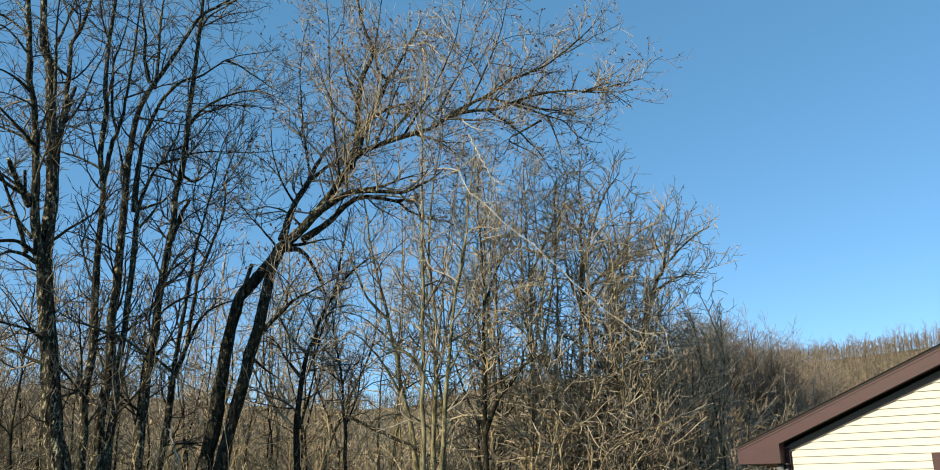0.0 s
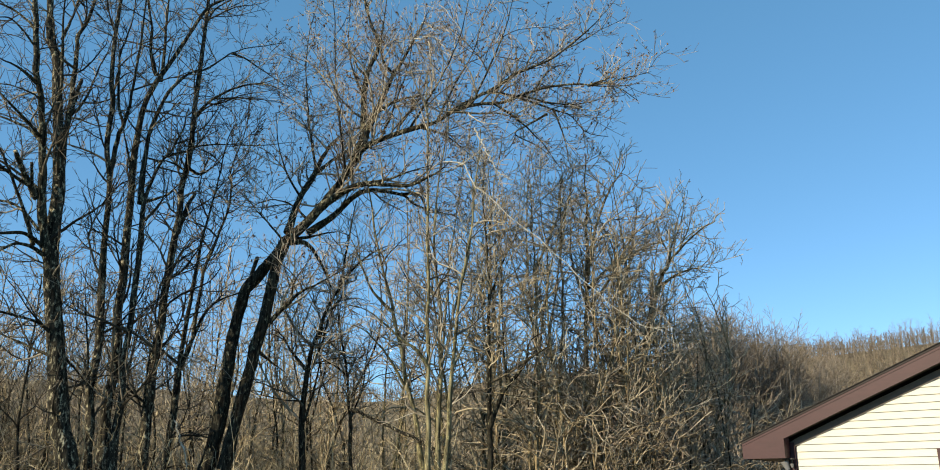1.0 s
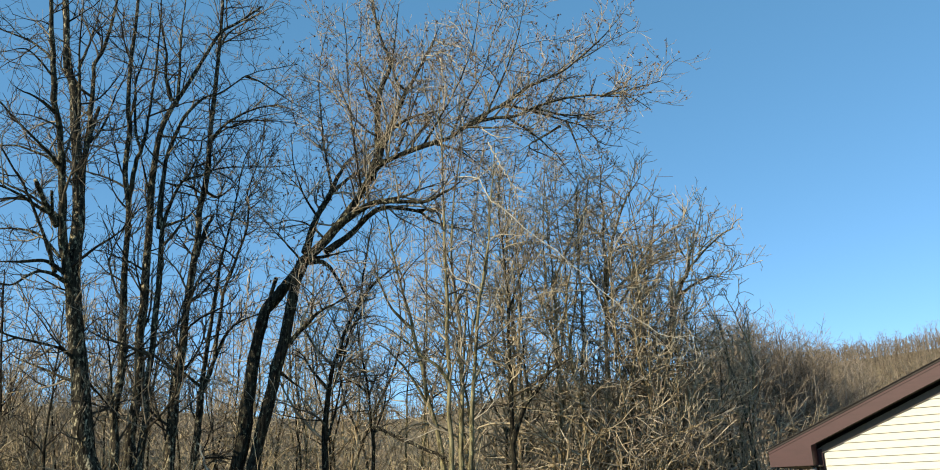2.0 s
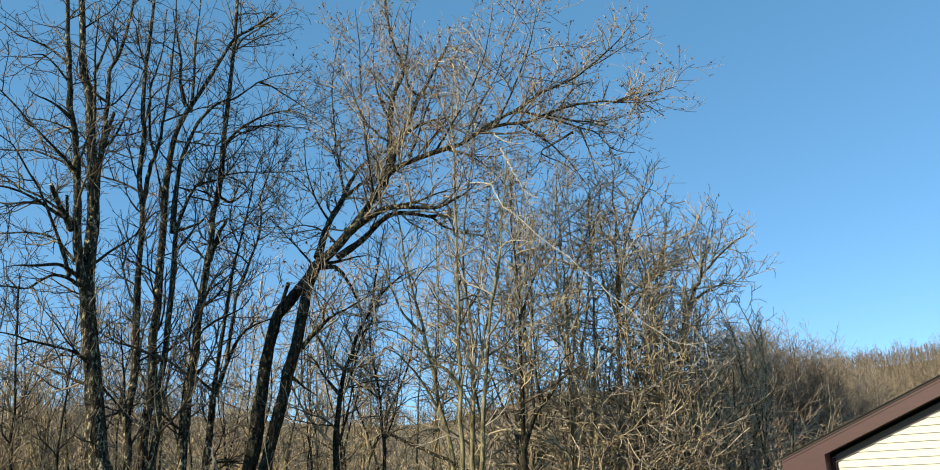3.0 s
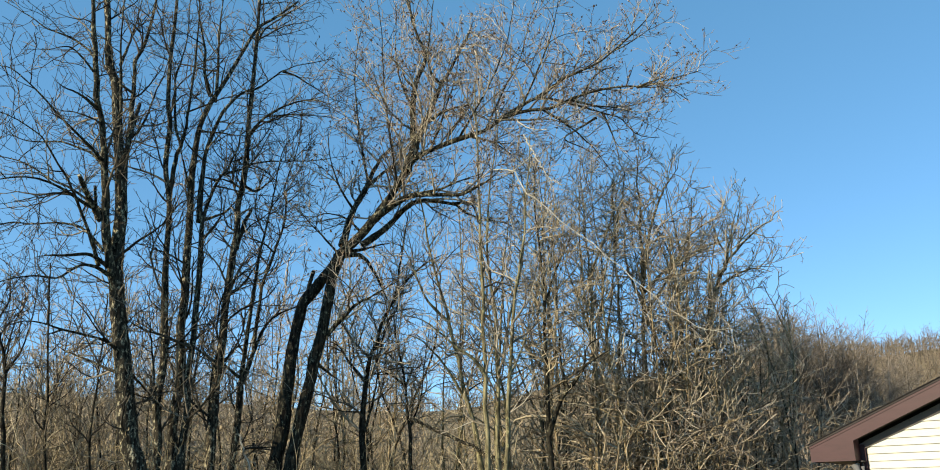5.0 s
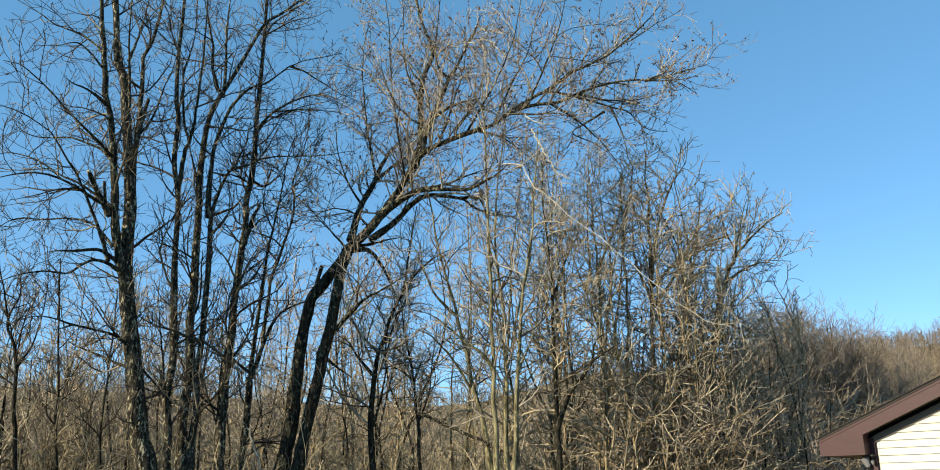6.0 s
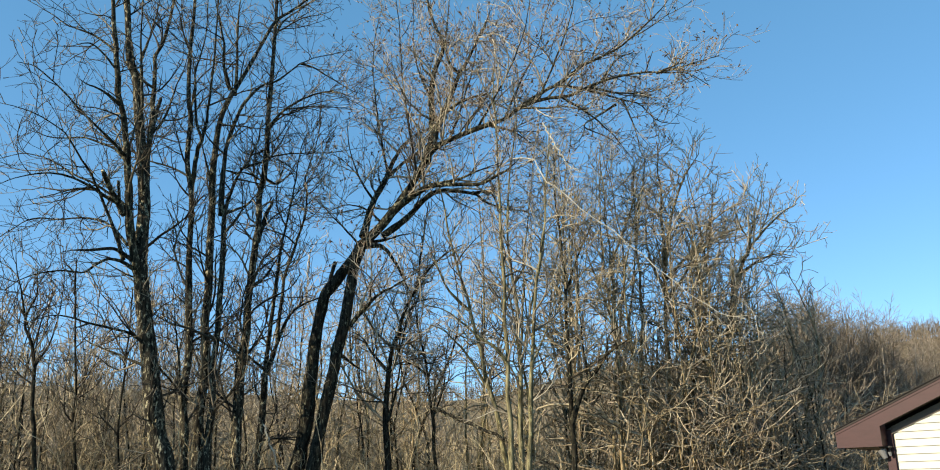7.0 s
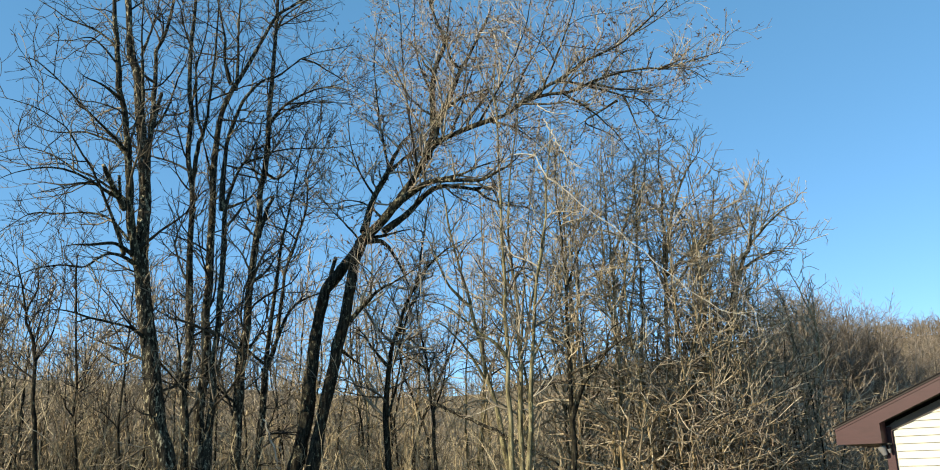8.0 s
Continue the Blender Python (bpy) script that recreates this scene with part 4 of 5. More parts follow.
# crooked dark bare tree before the thicket
tree = Tree((-3.38, 17.68, 0.0), "crooked dark bare tree before the thicket", BARK_BLACK, TWIG_RED, 17)
tree.limb("trunk", 0.093, 0.012, [(0.00, 0.00, -0.15), (-0.10, -0.02, 1.81), (-0.18, -0.04, 2.90), (-0.16, -0.03, 3.90), (-0.08, -0.02, 4.54), (0.08, 0.01, 4.96), (0.24, 0.04, 5.47), (0.44, 0.08, 5.94), (0.52, 0.09, 6.56), (0.58, 0.10, 7.12), (0.71, 0.12, 7.84)])
tree.limb("limb", 0.038, 0.010, [(-0.16, -0.03, 2.96), (-0.05, 0.16, 3.47), (0.02, 0.33, 4.14), (-0.02, 0.49, 4.69), (-0.03, 0.66, 5.06)], bare=True)
tree.limb("limb", 0.043, 0.011, [(-0.16, -0.03, 4.00), (-0.58, 0.19, 4.46), (-0.85, 0.44, 4.83), (-1.20, 0.67, 5.04)])
tree.limb("limb", 0.038, 0.011, [(0.44, 0.08, 5.93), (0.78, -0.13, 6.24), (1.14, -0.34, 6.48), (1.56, -0.56, 6.61)])
tree.crown(45, 220, 450, 200, lift=0.3, long=2.6, low=0.2, crook=0.19, least=0.008)

# thin dark bare sapling before the thicket
tree = Tree((-2.53, 18.43, 0.0), "thin dark bare sapling before the thicket", BARK_BLACK, TWIG_RED, 21)
tree.limb("trunk", 0.053, 0.013, [(0.00, 0.00, -0.15), (-0.09, -0.01, 1.81), (-0.16, -0.02, 3.06), (-0.24, -0.04, 3.71), (-0.31, -0.05, 4.24), (-0.42, -0.06, 4.78), (-0.53, -0.08, 5.35), (-0.60, -0.09, 5.88)])
tree.limb("limb", 0.030, 0.010, [(-0.16, -0.02, 3.06), (0.04, 0.22, 3.74), (0.08, 0.45, 4.44), (0.12, 0.67, 5.17)])
tree.limb("limb", 0.030, 0.010, [(-0.27, -0.04, 3.98), (-0.55, -0.30, 4.21), (-0.77, -0.56, 4.18), (-0.98, -0.82, 4.27)])
tree.crown(45, 220, 450, 200, lift=0.35, long=2.0, low=0.25, crook=0.19, least=0.0085)

# dark bare tree with a crooked forked side limb
tree = Tree((0.28, 16.80, 0.0), "dark bare tree with a crooked forked side limb", BARK_BLACK, TWIG_TAN, 18)
tree.limb("trunk", 0.077, 0.012, [(0.00, 0.00, -0.15), (0.00, -0.00, 1.75), (0.00, -0.00, 2.77), (0.01, -0.00, 3.94), (-0.01, 0.00, 4.66), (0.00, -0.00, 5.28), (0.00, -0.00, 6.04), (-0.08, 0.00, 6.82), (-0.12, 0.00, 7.76), (-0.16, 0.00, 8.73)])
tree.limb("limb", 0.062, 0.010, [(0.01, -0.00, 2.77), (0.27, -0.19, 3.43), (0.59, -0.38, 3.82), (0.71, -0.57, 4.01), (0.79, -0.76, 4.36), (1.07, -0.96, 4.52)], bare=True)
tree.limb("limb", 0.035, 0.010, [(0.70, -0.57, 4.00), (0.94, -0.91, 4.12), (1.23, -1.27, 4.24)], bare=True)
tree.limb("limb", 0.027, 0.009, [(0.01, -0.00, 5.41), (0.31, 0.25, 6.23), (0.61, 0.50, 6.95), (0.73, 0.75, 8.00)])
tree.limb("limb", 0.035, 0.011, [(0.41, -0.28, 3.65), (0.32, -0.12, 4.03), (0.29, 0.04, 4.66), (0.27, 0.21, 5.44), (0.38, 0.37, 6.26)])
tree.crown(90, 450, 800, 500, lift=0.4, long=2.1, low=0.25, crook=0.19, angle=(32, 80), least=0.009)

# dense bare tree of several tan stems with a wide twiggy crown
tree = Tree((2.21, 18.27, 0.0), "dense bare tree of several tan stems with a wide twiggy crown", BARK_TAN, TWIG_TAN, 19)
tree.limb("trunk", 0.095, 0.013, [(0.00, 0.00, -0.15), (0.07, -0.01, 1.75), (0.16, -0.02, 3.58), (0.26, -0.03, 5.39), (0.33, -0.04, 6.75), (0.35, -0.05, 8.03), (0.37, -0.05, 9.13)])
tree.limb("limb", 0.049, 0.010, [(0.21, -0.03, 4.60), (0.73, 0.19, 4.68), (1.41, 0.37, 4.78), (2.24, 0.49, 4.83), (2.90, 0.62, 4.93)])
tree.limb("limb", 0.049, 0.012, [(0.30, -0.04, 6.07), (0.46, -0.23, 7.11), (0.79, -0.44, 8.06), (1.00, -0.64, 8.37), (1.14, -0.84, 8.54)])
tree.limb("limb", 0.039, 0.012, [(0.27, -0.03, 5.66), (0.02, 0.26, 6.57), (0.04, 0.52, 7.65), (0.23, 0.76, 8.32)])
tree.limb("limb", 0.049, 0.012, [(0.31, -0.04, 5.93), (0.87, 0.10, 6.49), (1.34, 0.25, 6.82), (1.83, 0.38, 7.07), (2.36, 0.49, 7.25)])
tree.limb("limb", 0.039, 0.012, [(0.26, -0.03, 5.39), (0.78, -0.31, 6.11), (1.19, -0.58, 6.88), (1.49, -0.84, 7.14), (1.94, -1.14, 7.31)])
tree.limb("trunk", 0.077, 0.013, [(0.14, 0.79, -0.15), (0.38, 0.76, 1.75), (0.72, 0.71, 3.65), (0.98, 0.67, 4.97), (1.19, 0.63, 5.92), (1.43, 0.58, 6.89), (1.66, 0.54, 8.32)])
tree.limb("trunk", 0.090, 0.062, [(0.93, 1.08, -0.15), (1.18, 1.04, 1.74), (1.40, 1.00, 2.88), (1.57, 0.97, 3.93), (1.72, 0.94, 4.73), (1.90, 0.90, 5.54), (2.10, 0.85, 6.22)])
tree.limb("limb", 0.062, 0.012, [(1.72, 0.94, 4.73), (2.07, 0.73, 6.19), (2.25, 0.55, 6.59), (2.43, 0.37, 6.87), (2.72, 0.16, 7.15), (2.96, -0.04, 7.34), (3.25, -0.26, 7.48)])
tree.limb("limb", 0.042, 0.010, [(2.12, 0.85, 6.22), (2.53, 0.57, 6.45), (2.87, 0.30, 6.50), (3.17, 0.04, 6.33)])
tree.limb("limb", 0.041, 0.010, [(2.25, 0.55, 6.56), (2.44, 0.73, 7.18), (2.68, 0.89, 7.66), (2.86, 1.07, 8.19)])
tree.crown(210, 900, 1500, 1700, lift=0.4, long=1.8, low=0.15, crook=0.16, angle=(32, 82), least=0.0092)

# bushy bare tree with tan upright stems and tangled twigs
tree = Tree((1.25, 17.56, 0.0), "bushy bare tree with tan upright stems and tangled twigs", BARK_TAN, TWIG_TAN, 20)
tree.limb("trunk", 0.071, 0.012, [(0.00, 0.00, -0.15), (0.02, -0.00, 1.75), (0.04, -0.00, 3.04), (0.07, -0.01, 4.52), (0.06, -0.00, 5.94), (-0.00, 0.00, 7.15), (-0.03, 0.00, 8.28)])
tree.limb("trunk", 0.063, 0.013, [(0.37, 0.67, -0.15), (0.44, 0.67, 1.75), (0.52, 0.66, 3.34), (0.67, 0.64, 4.87), (0.70, 0.64, 6.35), (0.70, 0.64, 7.61), (0.72, 0.64, 8.63)])
tree.limb("limb", 0.037, 0.009, [(0.06, -0.00, 4.77), (-0.25, -0.29, 5.62), (-0.53, -0.58, 6.46), (-0.62, -0.88, 7.29)])
tree.limb("limb", 0.037, 0.009, [(0.05, -0.00, 6.20), (0.44, 0.22, 7.07), (0.70, 0.46, 7.84), (0.95, 0.69, 8.79)])
tree.crown(110, 520, 950, 1000, lift=0.4, long=2.0, low=0.15, crook=0.16, angle=(32, 82), least=0.0092)

# thin dark bare saplings from one foot beside the maples
tree = Tree((-10.03, 16.14, 0.0), "thin dark bare saplings from one foot beside the maples", BARK_BLACK, TWIG_DARK, 22)
tree.limb("trunk", 0.065, 0.013, [(0.00, 0.00, -0.15), (-0.17, -0.11, 1.87), (-0.30, -0.19, 2.90), (-0.36, -0.23, 3.60), (-0.39, -0.25, 4.08), (-0.51, -0.33, 4.56), (-0.62, -0.41, 4.91), (-0.59, -0.39, 5.23), (-0.51, -0.33, 5.58), (-0.53, -0.35, 6.06)])
tree.limb("limb", 0.030, 0.010, [(-0.39, -0.25, 4.05), (-0.32, 0.05, 4.61), (-0.34, 0.29, 5.43), (-0.47, 0.47, 6.27)])
tree.limb("limb", 0.030, 0.010, [(-0.60, -0.39, 4.89), (-0.61, -0.66, 5.48), (-0.61, -0.92, 5.91), (-0.55, -1.15, 6.34)])
tree.limb("trunk", 0.045, 0.013, [(0.31, 0.88, -0.15), (0.15, 0.79, 1.87), (0.02, 0.71, 2.96), (-0.01, 0.69, 3.70), (-0.13, 0.62, 4.71), (-0.21, 0.57, 5.75), (-0.27, 0.54, 6.55)])
tree.limb("trunk", 0.042, 0.013, [(1.59, 0.33, -0.15), (1.40, 0.22, 1.85), (1.29, 0.16, 2.66), (1.30, 0.17, 3.61), (1.29, 0.17, 4.28), (1.31, 0.17, 5.03), (1.28, 0.16, 5.73)])
tree.crown(60, 320, 800, 400, long=1.9, low=0.3)

# bushy trees behind and beside the maples
thicket_tree(3.3, 18.4, 10.0, 4, 101, "bare bushy tree with tan stems and tangled twigs", BARK_TAN, TWIG_TAN, full=0.42)
thicket_tree(9.3, 18.8, 8.9, 6, 104, "bare bushy tree with tan stems and tangled twigs", BARK_TAN, TWIG_TAN, full=0.75)
thicket_tree(12.2, 20.8, 8.4, 6, 106, "bare bushy tree with tan stems and tangled twigs", BARK_TAN, TWIG_TAN, full=0.70)
thicket_tree(13.5, 19.8, 7.1, 5, 107, "bare bushy tree with tan stems and tangled twigs", BARK_TAN, TWIG_TAN, full=0.72)
thicket_tree(14.5, 21.8, 7.3, 5, 108, "bare bushy tree with tan stems and tangled twigs", BARK_TAN, TWIG_TAN, full=0.8)
thicket_tree(15.2, 22.8, 6.0, 5, 109, "bare bushy tree with tan stems and tangled twigs", BARK_TAN, TWIG_TAN, full=0.64)
thicket_tree(0.9, 19.8, 11.2, 5, 110, "bare bushy tree with tan stems and tangled twigs", BARK_TAN, TWIG_TAN, full=0.42)
thicket_tree(-1.5, 20.5, 11.5, 4, 111, "slender pale bare tree in the thicket", BARK_PALE, TWIG_TAN, full=0.42)
thicket_tree(-5.4, 22.0, 10.7, 4, 112, "slender pale bare tree in the thicket", BARK_PALE, TWIG_TAN, full=0.42)
thicket_tree(-9.3, 25.0, 8.3, 4, 113, "bare bushy tree with tan stems and tangled twigs", BARK_TAN, TWIG_TAN, full=0.38)
thicket_tree(-12.6, 26.0, 8.2, 4, 114, "slender pale bare tree in the thicket", BARK_PALE, TWIG_TAN, full=0.38)
thicket_tree(-15.1, 27.0, 7.4, 4, 115, "bare bushy tree with tan stems and tangled twigs", BARK_TAN, TWIG_TAN, full=0.48)
thicket_tree(-32.2, 24.0, 6.8, 4, 116, "bare bushy tree with tan stems and tangled twigs", BARK_TAN, TWIG_TAN, full=0.40)
thicket_tree(-34.2, 22.0, 6.9, 4, 117, "thin dark bare tree in the thicket", BARK_DARK, TWIG_DARK, full=0.40)
thicket_tree(-35.5, 21.0, 6.7, 4, 118, "bare bushy tree with tan stems and tangled twigs", BARK_TAN, TWIG_TAN, full=0.40)
thicket_tree(-30.0, 26.0, 6.5, 4, 119, "bare bushy tree with tan stems and tangled twigs", BARK_TAN, TWIG_TAN, full=0.40)
thicket_tree(-37.5, 22.0, 6.7, 4, 120, "bare bushy tree with tan stems and tangled twigs", BARK_TAN, TWIG_TAN, full=0.40)
thicket_tree(-40.0, 21.0, 6.5, 3, 121, "thin dark bare tree in the thicket", BARK_DARK, TWIG_DARK, full=0.32)
thicket_tree(-33.1, 20.5, 6.4, 3, 122, "dark-stemmed bare tree with tan twigs in the thicket", BARK_DARK, TWIG_TAN, full=0.5)
thicket_tree(-31.0, 23.0, 7.4, 3, 123, "dark-stemmed bare tree with tan twigs in the thicket", BARK_DARK, TWIG_TAN, full=0.75)
thicket_tree(-27.0, 21.0, 7.4, 3, 124, "dark-stemmed bare tree with tan twigs in the thicket", BARK_DARK, TWIG_TAN, full=0.75)
thicket_tree(-24.2, 22.0, 7.3, 3, 125, "dark-stemmed bare tree with tan twigs in the thicket", BARK_DARK, TWIG_TAN, full=0.75)
thicket_tree(-21.5, 20.5, 7.1, 3, 126, "dark-stemmed bare tree with tan twigs in the thicket", BARK_DARK, TWIG_TAN, full=0.75)
thicket_tree(-18.6, 22.0, 7.4, 3, 127, "dark-stemmed bare tree with tan twigs in the thicket", BARK_DARK, TWIG_TAN, full=0.52)
thicket_tree(-15.8, 21.0, 7.7, 3, 128, "dark-stemmed bare tree with tan twigs in the thicket", BARK_DARK, TWIG_TAN, full=0.90)
thicket_tree(-13.5, 22.0, 8.0, 3, 129, "dark-stemmed bare tree with tan twigs in the thicket", BARK_DARK, TWIG_TAN, full=0.55)
thicket_tree(-37.8, 20.0, 6.1, 3, 130, "thin dark bare tree in the thicket", BARK_DARK, TWIG_DARK, full=0.5)
thicket_tree(-41.5, 17.0, 10.4, 2, 144, "thin dark bare tree in the thicket", BARK_DARK, TWIG_DARK, full=0.5)
thicket_tree(-11.9, 21.5, 8.9, 3, 131, "dark-stemmed bare tree with tan twigs in the thicket", BARK_DARK, TWIG_TAN, full=0.42)
thicket_tree(-9.6, 21.0, 8.2, 3, 132, "dark-stemmed bare tree with tan twigs in the thicket", BARK_DARK, TWIG_TAN, full=0.42)
thicket_tree(6.4, 17.9, 8.3, 4, 140, "bare bushy tree with tan stems and tangled twigs", BARK_TAN, TWIG_TAN, full=0.95)
thicket_tree(8.3, 18.1, 8.4, 4, 141, "bare bushy tree with tan stems and tangled twigs", BARK_TAN, TWIG_RED, full=0.95)
thicket_tree(10.3, 17.8, 7.5, 4, 142, "bare bushy tree with tan stems and tangled twigs", BARK_TAN, TWIG_TAN, full=0.75)
thicket_tree(12.2, 18.0, 6.7, 4, 143, "bare bushy tree with tan stems and tangled twigs", BARK_TAN, TWIG_RED, full=0.60)
thicket_tree(1.8, 19.5, 6.7, 4, 133, "dark-stemmed bare tree with tan twigs in the thicket", BARK_DARK, TWIG_TAN, full=0.4)
thicket_tree(5.4, 19.0, 6.4, 4, 134, "dark-stemmed bare tree with tan twigs in the thicket", BARK_DARK, TWIG_TAN, full=0.4)
thicket_tree(7.2, 18.8, 5.9, 4, 135, "bare bushy tree with tan stems and tangled twigs", BARK_TAN, TWIG_TAN, full=0.4)
thicket_tree(9.1, 19.6, 6.5, 4, 136, "dark-stemmed bare tree with tan twigs in the thicket", BARK_DARK, TWIG_TAN, full=0.4)
thicket_tree(12.5, 19.4, 5.9, 4, 137, "dark-stemmed bare tree with tan twigs in the thicket", BARK_DARK, TWIG_TAN, full=0.4)
thicket_tree(14.0, 20.0, 5.6, 4, 138, "bare bushy tree with tan stems and tangled twigs", BARK_TAN, TWIG_TAN, full=0.4)
thicket_tree(15.9, 21.0, 6.0, 5, 139, "dark-stemmed bare tree with tan twigs in the thicket", BARK_DARK, TWIG_TAN, full=0.5)


def dead_branch(points, r0, r1, seed, label, side=14, wood=DEAD_WOOD):
    """A pale dead branch that has lost its bark."""
    rng = np.random.default_rng(seed)
    ob = thing("dead_branch", points[0], label, "branch", "dead branches")
    path = spline([tuple(np.subtract(p, points[0])) for p in points], 26)
    path[1:] += rng.normal(size=(25, 3)) * 0.018
    rad = np.linspace(r0, r1, 26)
    join_mesh("stem", [tubes(path[None], rad[None], 6)], wood, ob)
    p, r = offshoots(rng, path[None], rad[None], side, (0.15, 0.98), (30, 65), (0.25, 1.1), -0.2, 0.12, 6, 0.7, 0.005)
    q, s = offshoots(rng, p, r, side * 3, (0.2, 1.0), (30, 60), (0.1, 0.4), 0.0, 0.15, 4, 0.8, 0.0045)
    tagged(join_mesh("side_growth", [tubes(p, r, 4), tubes(q, s, 3)], wood, ob), kind="stuff")
    return ob


dead_branch([(-0.63, 15.19, 7.73), (-0.25, 15.10, 7.65), (-0.01, 15.00, 7.20), (0.29, 14.90, 6.91), (0.63, 14.79, 6.50), (1.42, 14.63, 5.75), (1.94, 14.47, 5.18), (2.41, 14.40, 4.72), (2.86, 14.32, 4.37), (3.23, 14.24, 4.24)], 0.0135, 0.005, 31, "long pale dead branch hanging from the leaning maple", 16)
dead_branch([(-1.40, 16.74, 11.36), (-0.95, 16.57, 11.30), (-0.61, 16.49, 10.90), (-0.20, 16.40, 10.59)], 0.017, 0.007, 32, "bleached dead twig caught in the crown", 8)
dead_branch([(-1.24, 16.85, 11.83), (-0.88, 16.78, 11.63), (-0.60, 16.69, 11.68)], 0.02, 0.008, 33, "bleached dead twig caught in the crown", 6)
dead_branch([(-1.06, 16.57, 11.19), (-0.93, 16.37, 10.30), (-0.79, 16.28, 9.46), (-0.52, 16.19, 8.85)], 0.02, 0.008, 34, "bleached dead branch hanging in the crown", 6)
dead_branch([(-0.02, 15.60, 8.65), (0.18, 15.50, 8.15), (0.40, 15.39, 7.68), (0.68, 15.28, 7.40)], 0.018, 0.007, 35, "bleached dead branch hanging in the crown", 8)
dead_branch([(-2.07, 16.77, 9.63), (-1.83, 16.60, 9.43), (-1.70, 16.51, 9.06)], 0.016, 0.008, 36, "short bleached dead branch on a limb", 4)
dead_branch([(-2.52, 17.22, 3.18), (-1.91, 17.09, 2.90), (-1.16, 16.96, 2.57), (-0.57, 16.89, 2.24), (0.14, 16.80, 1.84)], 0.05, 0.018, 41, "dark fallen limb slanting through the brush", 10, BARK_DARK)
dead_branch([(-6.69, 14.53, 2.68), (-6.42, 14.54, 2.29), (-6.24, 14.62, 2.33), (-6.14, 14.67, 2.73), (-6.22, 14.74, 3.03)], 0.009, 0.006, 42, "tan bare vine looped on the maple trunks", 3, BARK_TAN)
dead_branch([(-6.93, 14.20, 2.81), (-6.96, 14.07, 2.48), (-6.82, 14.14, 2.10), (-6.72, 14.30, 1.75)], 0.009, 0.006, 43, "tan bare vine looped on the maple trunks", 3, BARK_TAN)
dead_branch([(-5.65, 16.03, 2.82), (-5.39, 15.91, 2.30), (-5.18, 15.88, 1.70)], 0.016, 0.008, 44, "pale leaning sapling stem in the brush", 6)
dead_branch([(0.38, 16.60, 3.44), (1.17, 16.36, 3.28), (1.90, 16.19, 2.80), (2.51, 16.01, 2.45)], 0.01, 0.005, 45, "tan bare arching stem across the thicket", 5, BARK_TAN)
dead_branch([(2.89, 16.96, 2.59), (3.55, 16.73, 2.90), (4.21, 16.57, 3.10), (4.66, 16.56, 3.22)], 0.008, 0.005, 46, "tan bare arching stem across the thicket", 5, BARK_TAN)


# ---- thicket and woods ----
def sapling(rng, tall, stems, lean, branches, twigs, fine, least, spread=0.3, first=0.12, crook=0.1, lift=0.7, sway=0.012):
    """Points and faces of one bare bushy sapling at the origin, as chunks by thickness."""
    foot = np.concatenate([rng.normal(size=(stems, 2)) * 0.03 * tall, np.zeros((stems, 1)) - 0.1], 1)
    n = 7
    h = tall * (0.6 + 0.4 * rng.random(stems))
    bend = rng.normal(size=(stems, 2)) * lean
    s = np.linspace(0, 1, n)
    paths = np.zeros((stems, n, 3))
    paths[:, :, :2] = foot[:, None, :2] + bend[:, None] * (h[:, None, None] * (s ** 1.5)[:, None])
    paths[:, :, :2] += rng.normal(size=(stems, n, 2)) * sway * tall * s[:, None]
    paths[:, :, 2] = foot[:, 2:3] + h[:, None] * s
    r0 = np.maximum(0.005 * h * (0.6 + 0.7 * rng.random(stems)), least * 1.5)
    radii = np.maximum(r0[:, None] * (1 - 0.8 * s), least)
    p1, r1 = offshoots(rng, paths, radii, branches, (first, 0.98), (25, 65), (spread * 0.3 * tall, spread * tall), lift, crook, 5, 0.5, least, 0.2)
    p2, r2 = offshoots(rng, p1, r1, twigs, (0.1, 1.0), (25, 70), (spread * 0.15 * tall, spread * 0.55 * tall), lift * 0.5, crook * 1.4, 3, 0.8, least * 0.8, 0.2)
    p3, r3 = offshoots(rng, p2, r2, fine, (0.05, 1.0), (25, 75), (spread * 0.08 * tall, spread * 0.3 * tall), 0.2, 0.1, 2, 0.9, least * 0.6, 0.2)
    return [tubes(paths, radii, 3), tubes(p1, r1, 3), tubes(p2, r2, 3), tubes(p3, r3, 3)]


def merged(chunks):
    pts = np.concatenate([c[0] for c in chunks])
    shift, faces = 0, []
    for c in chunks:
        faces.append(c[1] + shift)
        shift += len(c[0])
    return pts, np.concatenate(faces)


def scatter(name, kinds, places, scales, rng, mat, label, category):
    """One mesh of many saplings of a few shapes, each turned and scaled, standing on the ground."""
    chunks = []
    for (x, y), k in zip(places, scales):
        pts, faces = kinds[rng.integers(len(kinds))]
        a = rng.random() * 6.283
        c, s = math.cos(a), math.sin(a)
        q = pts * np.array([k, k, k * (0.9 + 0.16 * rng.random())])
        q = np.stack([q[:, 0] * c - q[:, 1] * s + x, q[:, 0] * s + q[:, 1] * c + y, q[:, 2] + float(height(np.array(x), np.array(y)))], 1)
        chunks.append((q, faces))
    ob = join_mesh(name, chunks, mat, smooth=False)
    return tagged(ob, label, category, kind="stuff")


def fan(rng, count, near, far, left, right):
    """Places spread evenly over a sector before the camera's stand, by azimuth in degrees."""
    r = np.sqrt(near ** 2 + (far ** 2 - near ** 2) * rng.random(count))
    a = np.radians(left + (right - left) * rng.random(count))
    return np.stack([r * np.sin(a), r * np.cos(a)], 1)


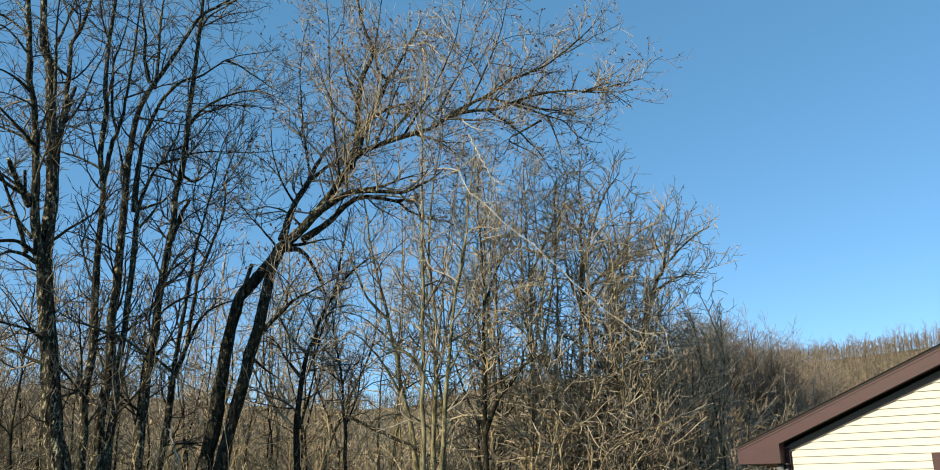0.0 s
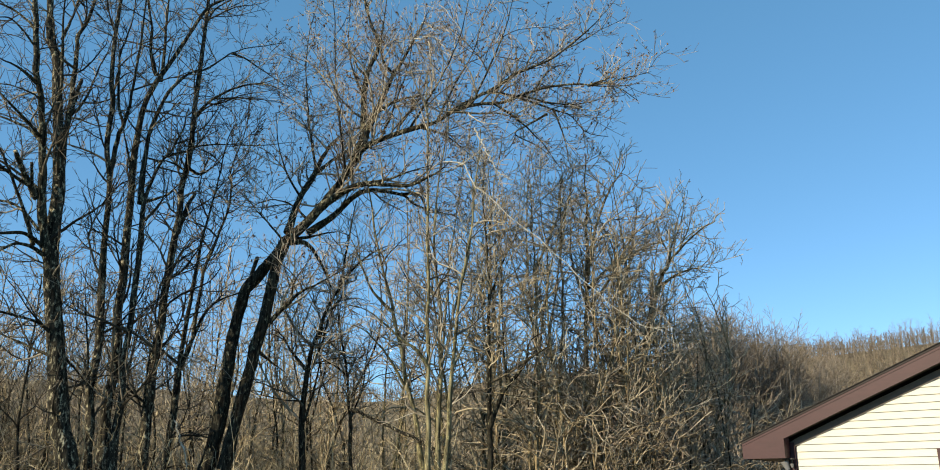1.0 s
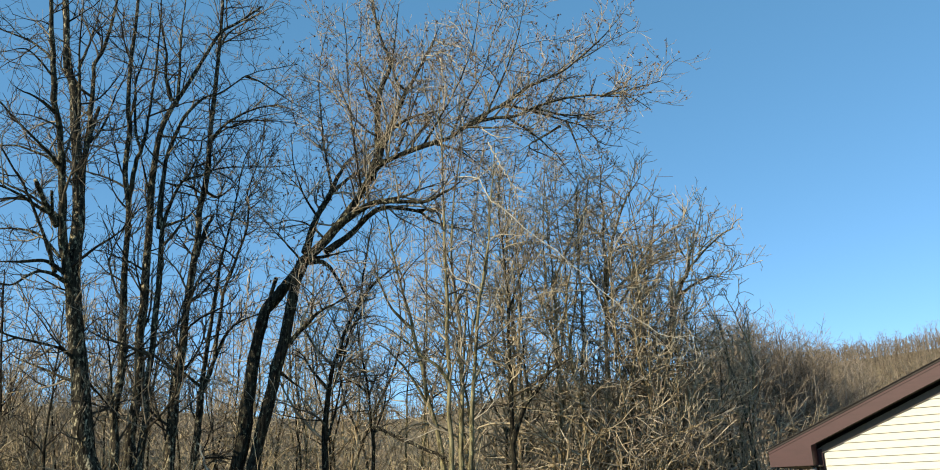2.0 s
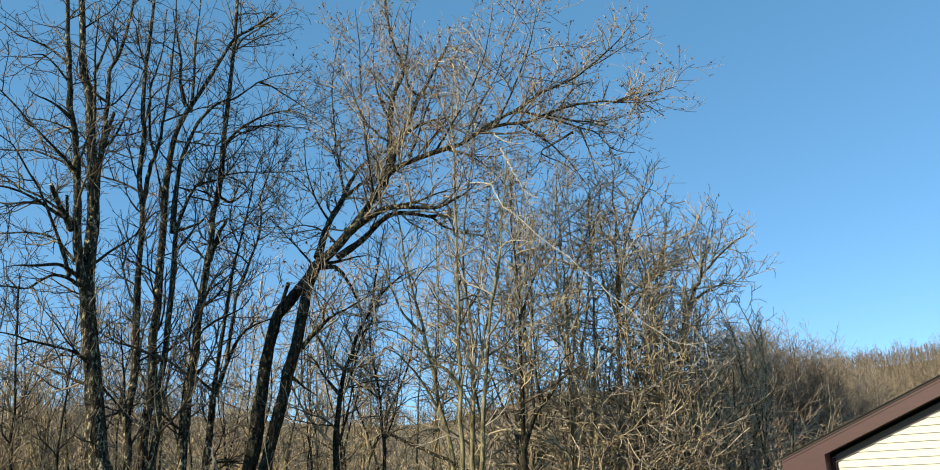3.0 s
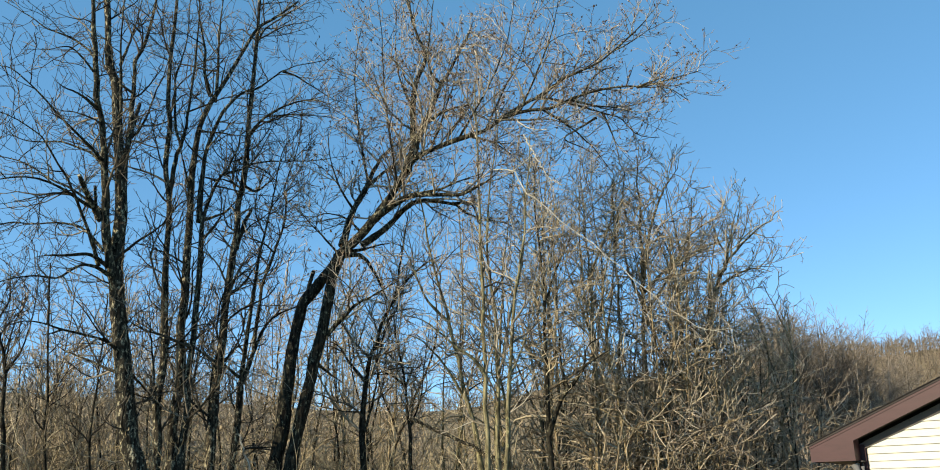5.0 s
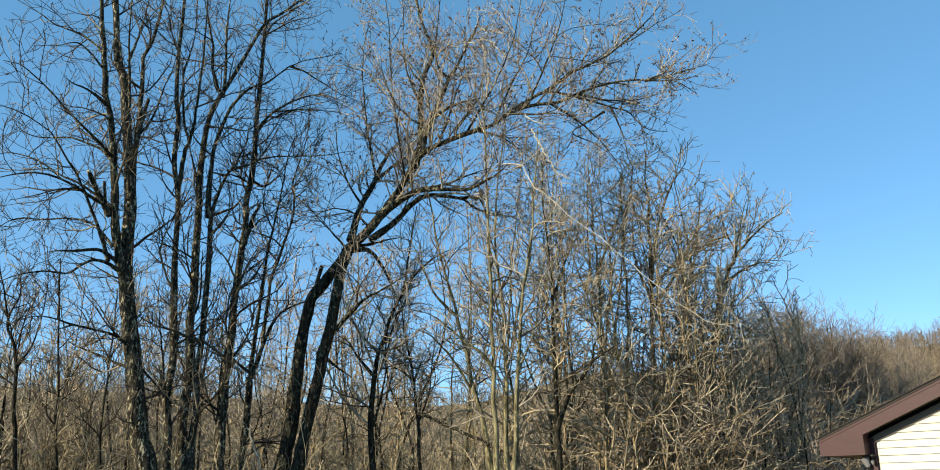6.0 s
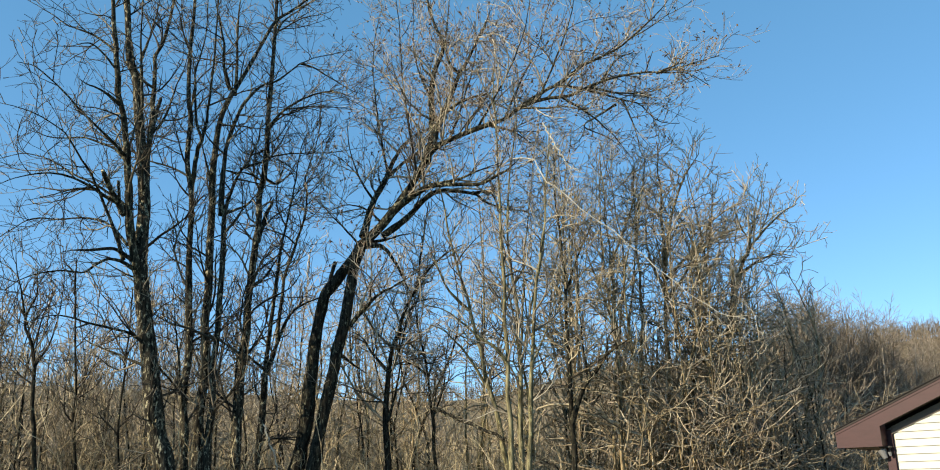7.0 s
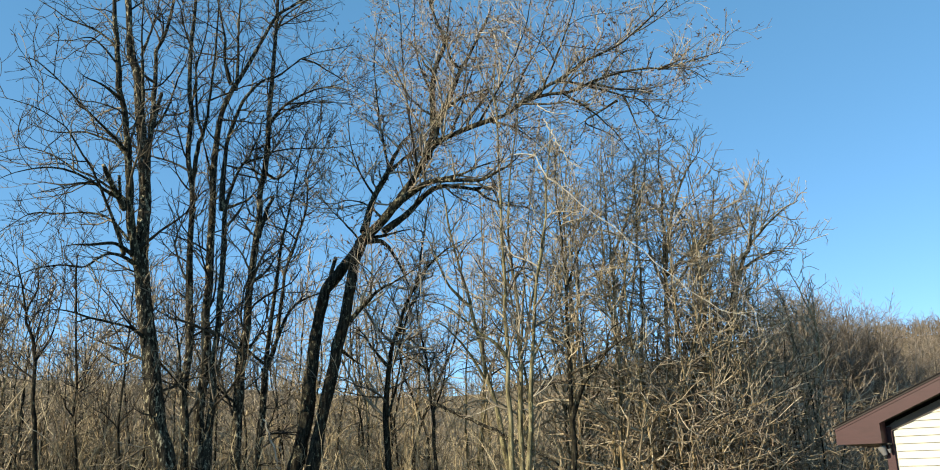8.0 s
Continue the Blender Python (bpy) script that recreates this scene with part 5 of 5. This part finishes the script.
def outside_house(places, margin=2.0):
    """Only those places that stand clear of the house."""
    c, s = math.cos(TURN), math.sin(TURN)
    x, y = places[:, 0] - CORNER[0], places[:, 1] - CORNER[1]
    u, v = x * c + y * s, -x * s + y * c
    inside = (u > -margin) & (u < GABLE + margin) & (v > -margin) & (v < DEPTH + margin)
    return places[~inside]


rng = np.random.default_rng(5)
# brush under the trees: arching stems, man-high and more
brush = [merged(sapling(rng, 3.6, 5, 0.2, 32, 64, 52, 0.0076, 0.38, 0.06, 0.28, 0.22, 0.03)) for _ in range(8)]
spots = np.concatenate([fan(rng, 110, 18.5, 29, -42, 1), fan(rng, 60, 19, 30, -16, 1)])
size = 0.6 + 0.65 * rng.random(len(spots))
front = np.concatenate([fan(rng, 9, 16.4, 18.0, -37, 3), fan(rng, 5, 16.6, 18, -24, -8)])
spots, size = np.concatenate([spots, front]), np.concatenate([size, 0.62 + 0.26 * rng.random(len(front))])
scatter("brush", brush, spots, size, rng, BRUSH_WOOD, "tangled dry tan brush under the bare trees", "brush")
spots = outside_house(fan(rng, 84, 19.5, 29, 1, 24))
size = 0.55 + 0.65 * rng.random(len(spots))
spots = np.concatenate([spots, fan(rng, 34, 20, 27, -39, -27), fan(rng, 30, 24, 32, -27, -8)])
size = np.concatenate([size, 1.15 + 0.4 * rng.random(34), 0.85 + 0.4 * rng.random(30)])
scatter("shrubs", brush, spots, size, rng, SHRUB_WOOD, "tangled grey-brown bare shrubs at the thicket's foot", "shrubs")

# young woods behind: thin poles and bushy crowns
poles = [merged(sapling(rng, 6.0, 3, 0.1, 26, 70, 70, 0.0125, 0.36, 0.12, 0.14)) for _ in range(8)]
woods = [(fan(rng, 80, 27, 55, -20, 16), 0.6, 0.95), (fan(rng, 110, 24, 46, -44, -14), 0.85, 1.5)]
spots, tall = [], []
for places, least, most in woods:
    places = outside_house(places)
    spots.append(places)
    tall.append(least + (most - least) * rng.random(len(places)))
scatter("young_woods", poles, np.concatenate(spots), np.concatenate(tall), rng, WOODS_MID, "young bare woods with thin grey-brown poles", "woods")


# woods on the hill
def far_tree(rng, tall, branches, twigs, least, spread=0.4, start=0.2, angles=(18, 50), lift=0.6):
    """A far tree: a pole, upswept branches, a haze of twigs."""
    z = np.linspace(-0.3, tall, 4)
    stem = np.stack([np.cumsum(rng.normal(size=4)) * 0.03 * tall, np.cumsum(rng.normal(size=4)) * 0.03 * tall, z], 1)[None]
    stem[:, 0, :2] = 0
    fat = np.linspace(0.009 * tall, least, 4)[None]
    p1, r1 = offshoots(rng, stem, fat, branches, (start, 0.98), angles, (0.3 * spread * tall, spread * tall), lift, 0.12, 3, 0.6, least)
    p2, r2 = offshoots(rng, p1, r1, twigs, (0.1, 1.0), (18, 66), (0.13 * spread * tall, 0.45 * spread * tall), lift * 0.6, 0.1, 2, 0.9, least * 0.8)
    return [tubes(stem, fat, 3), tubes(p1, r1, 3), tubes(p2, r2, 3)]


grove = [merged(far_tree(rng, 9.6, 60, 320, 0.0105, 0.3, 0.2, (26, 76), 0.25)) for _ in range(6)]
near, mid = fan(rng, 46, 46, 54, 13.5, 17.4), fan(rng, 48, 50, 60, 16.5, 20.6)
east, west = fan(rng, 36, 55, 70, 19.5, 23.5), fan(rng, 30, 33, 60, -38, -6)
size = np.concatenate([1.1 + 0.1 * rng.random(46), 1.0 + 0.12 * rng.random(48), 0.86 + 0.14 * rng.random(36), 0.7 + 0.32 * rng.random(30)])
scatter("far_grove", grove, np.concatenate([near, mid, east, west]), size, rng, WOODS_GROVE, "dense grey-brown bare grove before the hill", "woods")
crowns = [merged(far_tree(rng, 2.0, 8, 10, 0.028, 0.6, 0.02, (20, 70))) for _ in range(10)]
bands = [fan(rng, 40, 70, 112, -38, 14), fan(rng, 170, 112, 137, -38, -12), fan(rng, 180, 112, 132, -13, 14), fan(rng, 220, 130, 137, -13, 14), fan(rng, 640, 100, 132, 14, 32), fan(rng, 420, 130, 137, 14, 32), fan(rng, 220, 78, 104, 15.5, 32), fan(rng, 40, 64, 90, 14, 34)]
spots = outside_house(np.concatenate(bands), 6)
scatter("hill_woods", crowns, spots, 0.75 + 0.5 * rng.random(len(spots)), rng, WOODS_FAR, "bare grey-brown woods covering the hill", "woods")
tops = [merged(far_tree(rng, 4.4, 16, 64, 0.0115, 0.42, 0.3, (20, 62), 0.3)) for _ in range(8)]
spots = outside_house(np.concatenate([fan(rng, 190, 126, 139, 13, 32), fan(rng, 80, 128, 139, -38, 13)]), 6)
scatter("ridge_woods", tops, spots, 0.55 + 0.36 * rng.random(len(spots)), rng, WOODS_GROVE, "thin reddish-grey bare trees along the ridge", "woods")
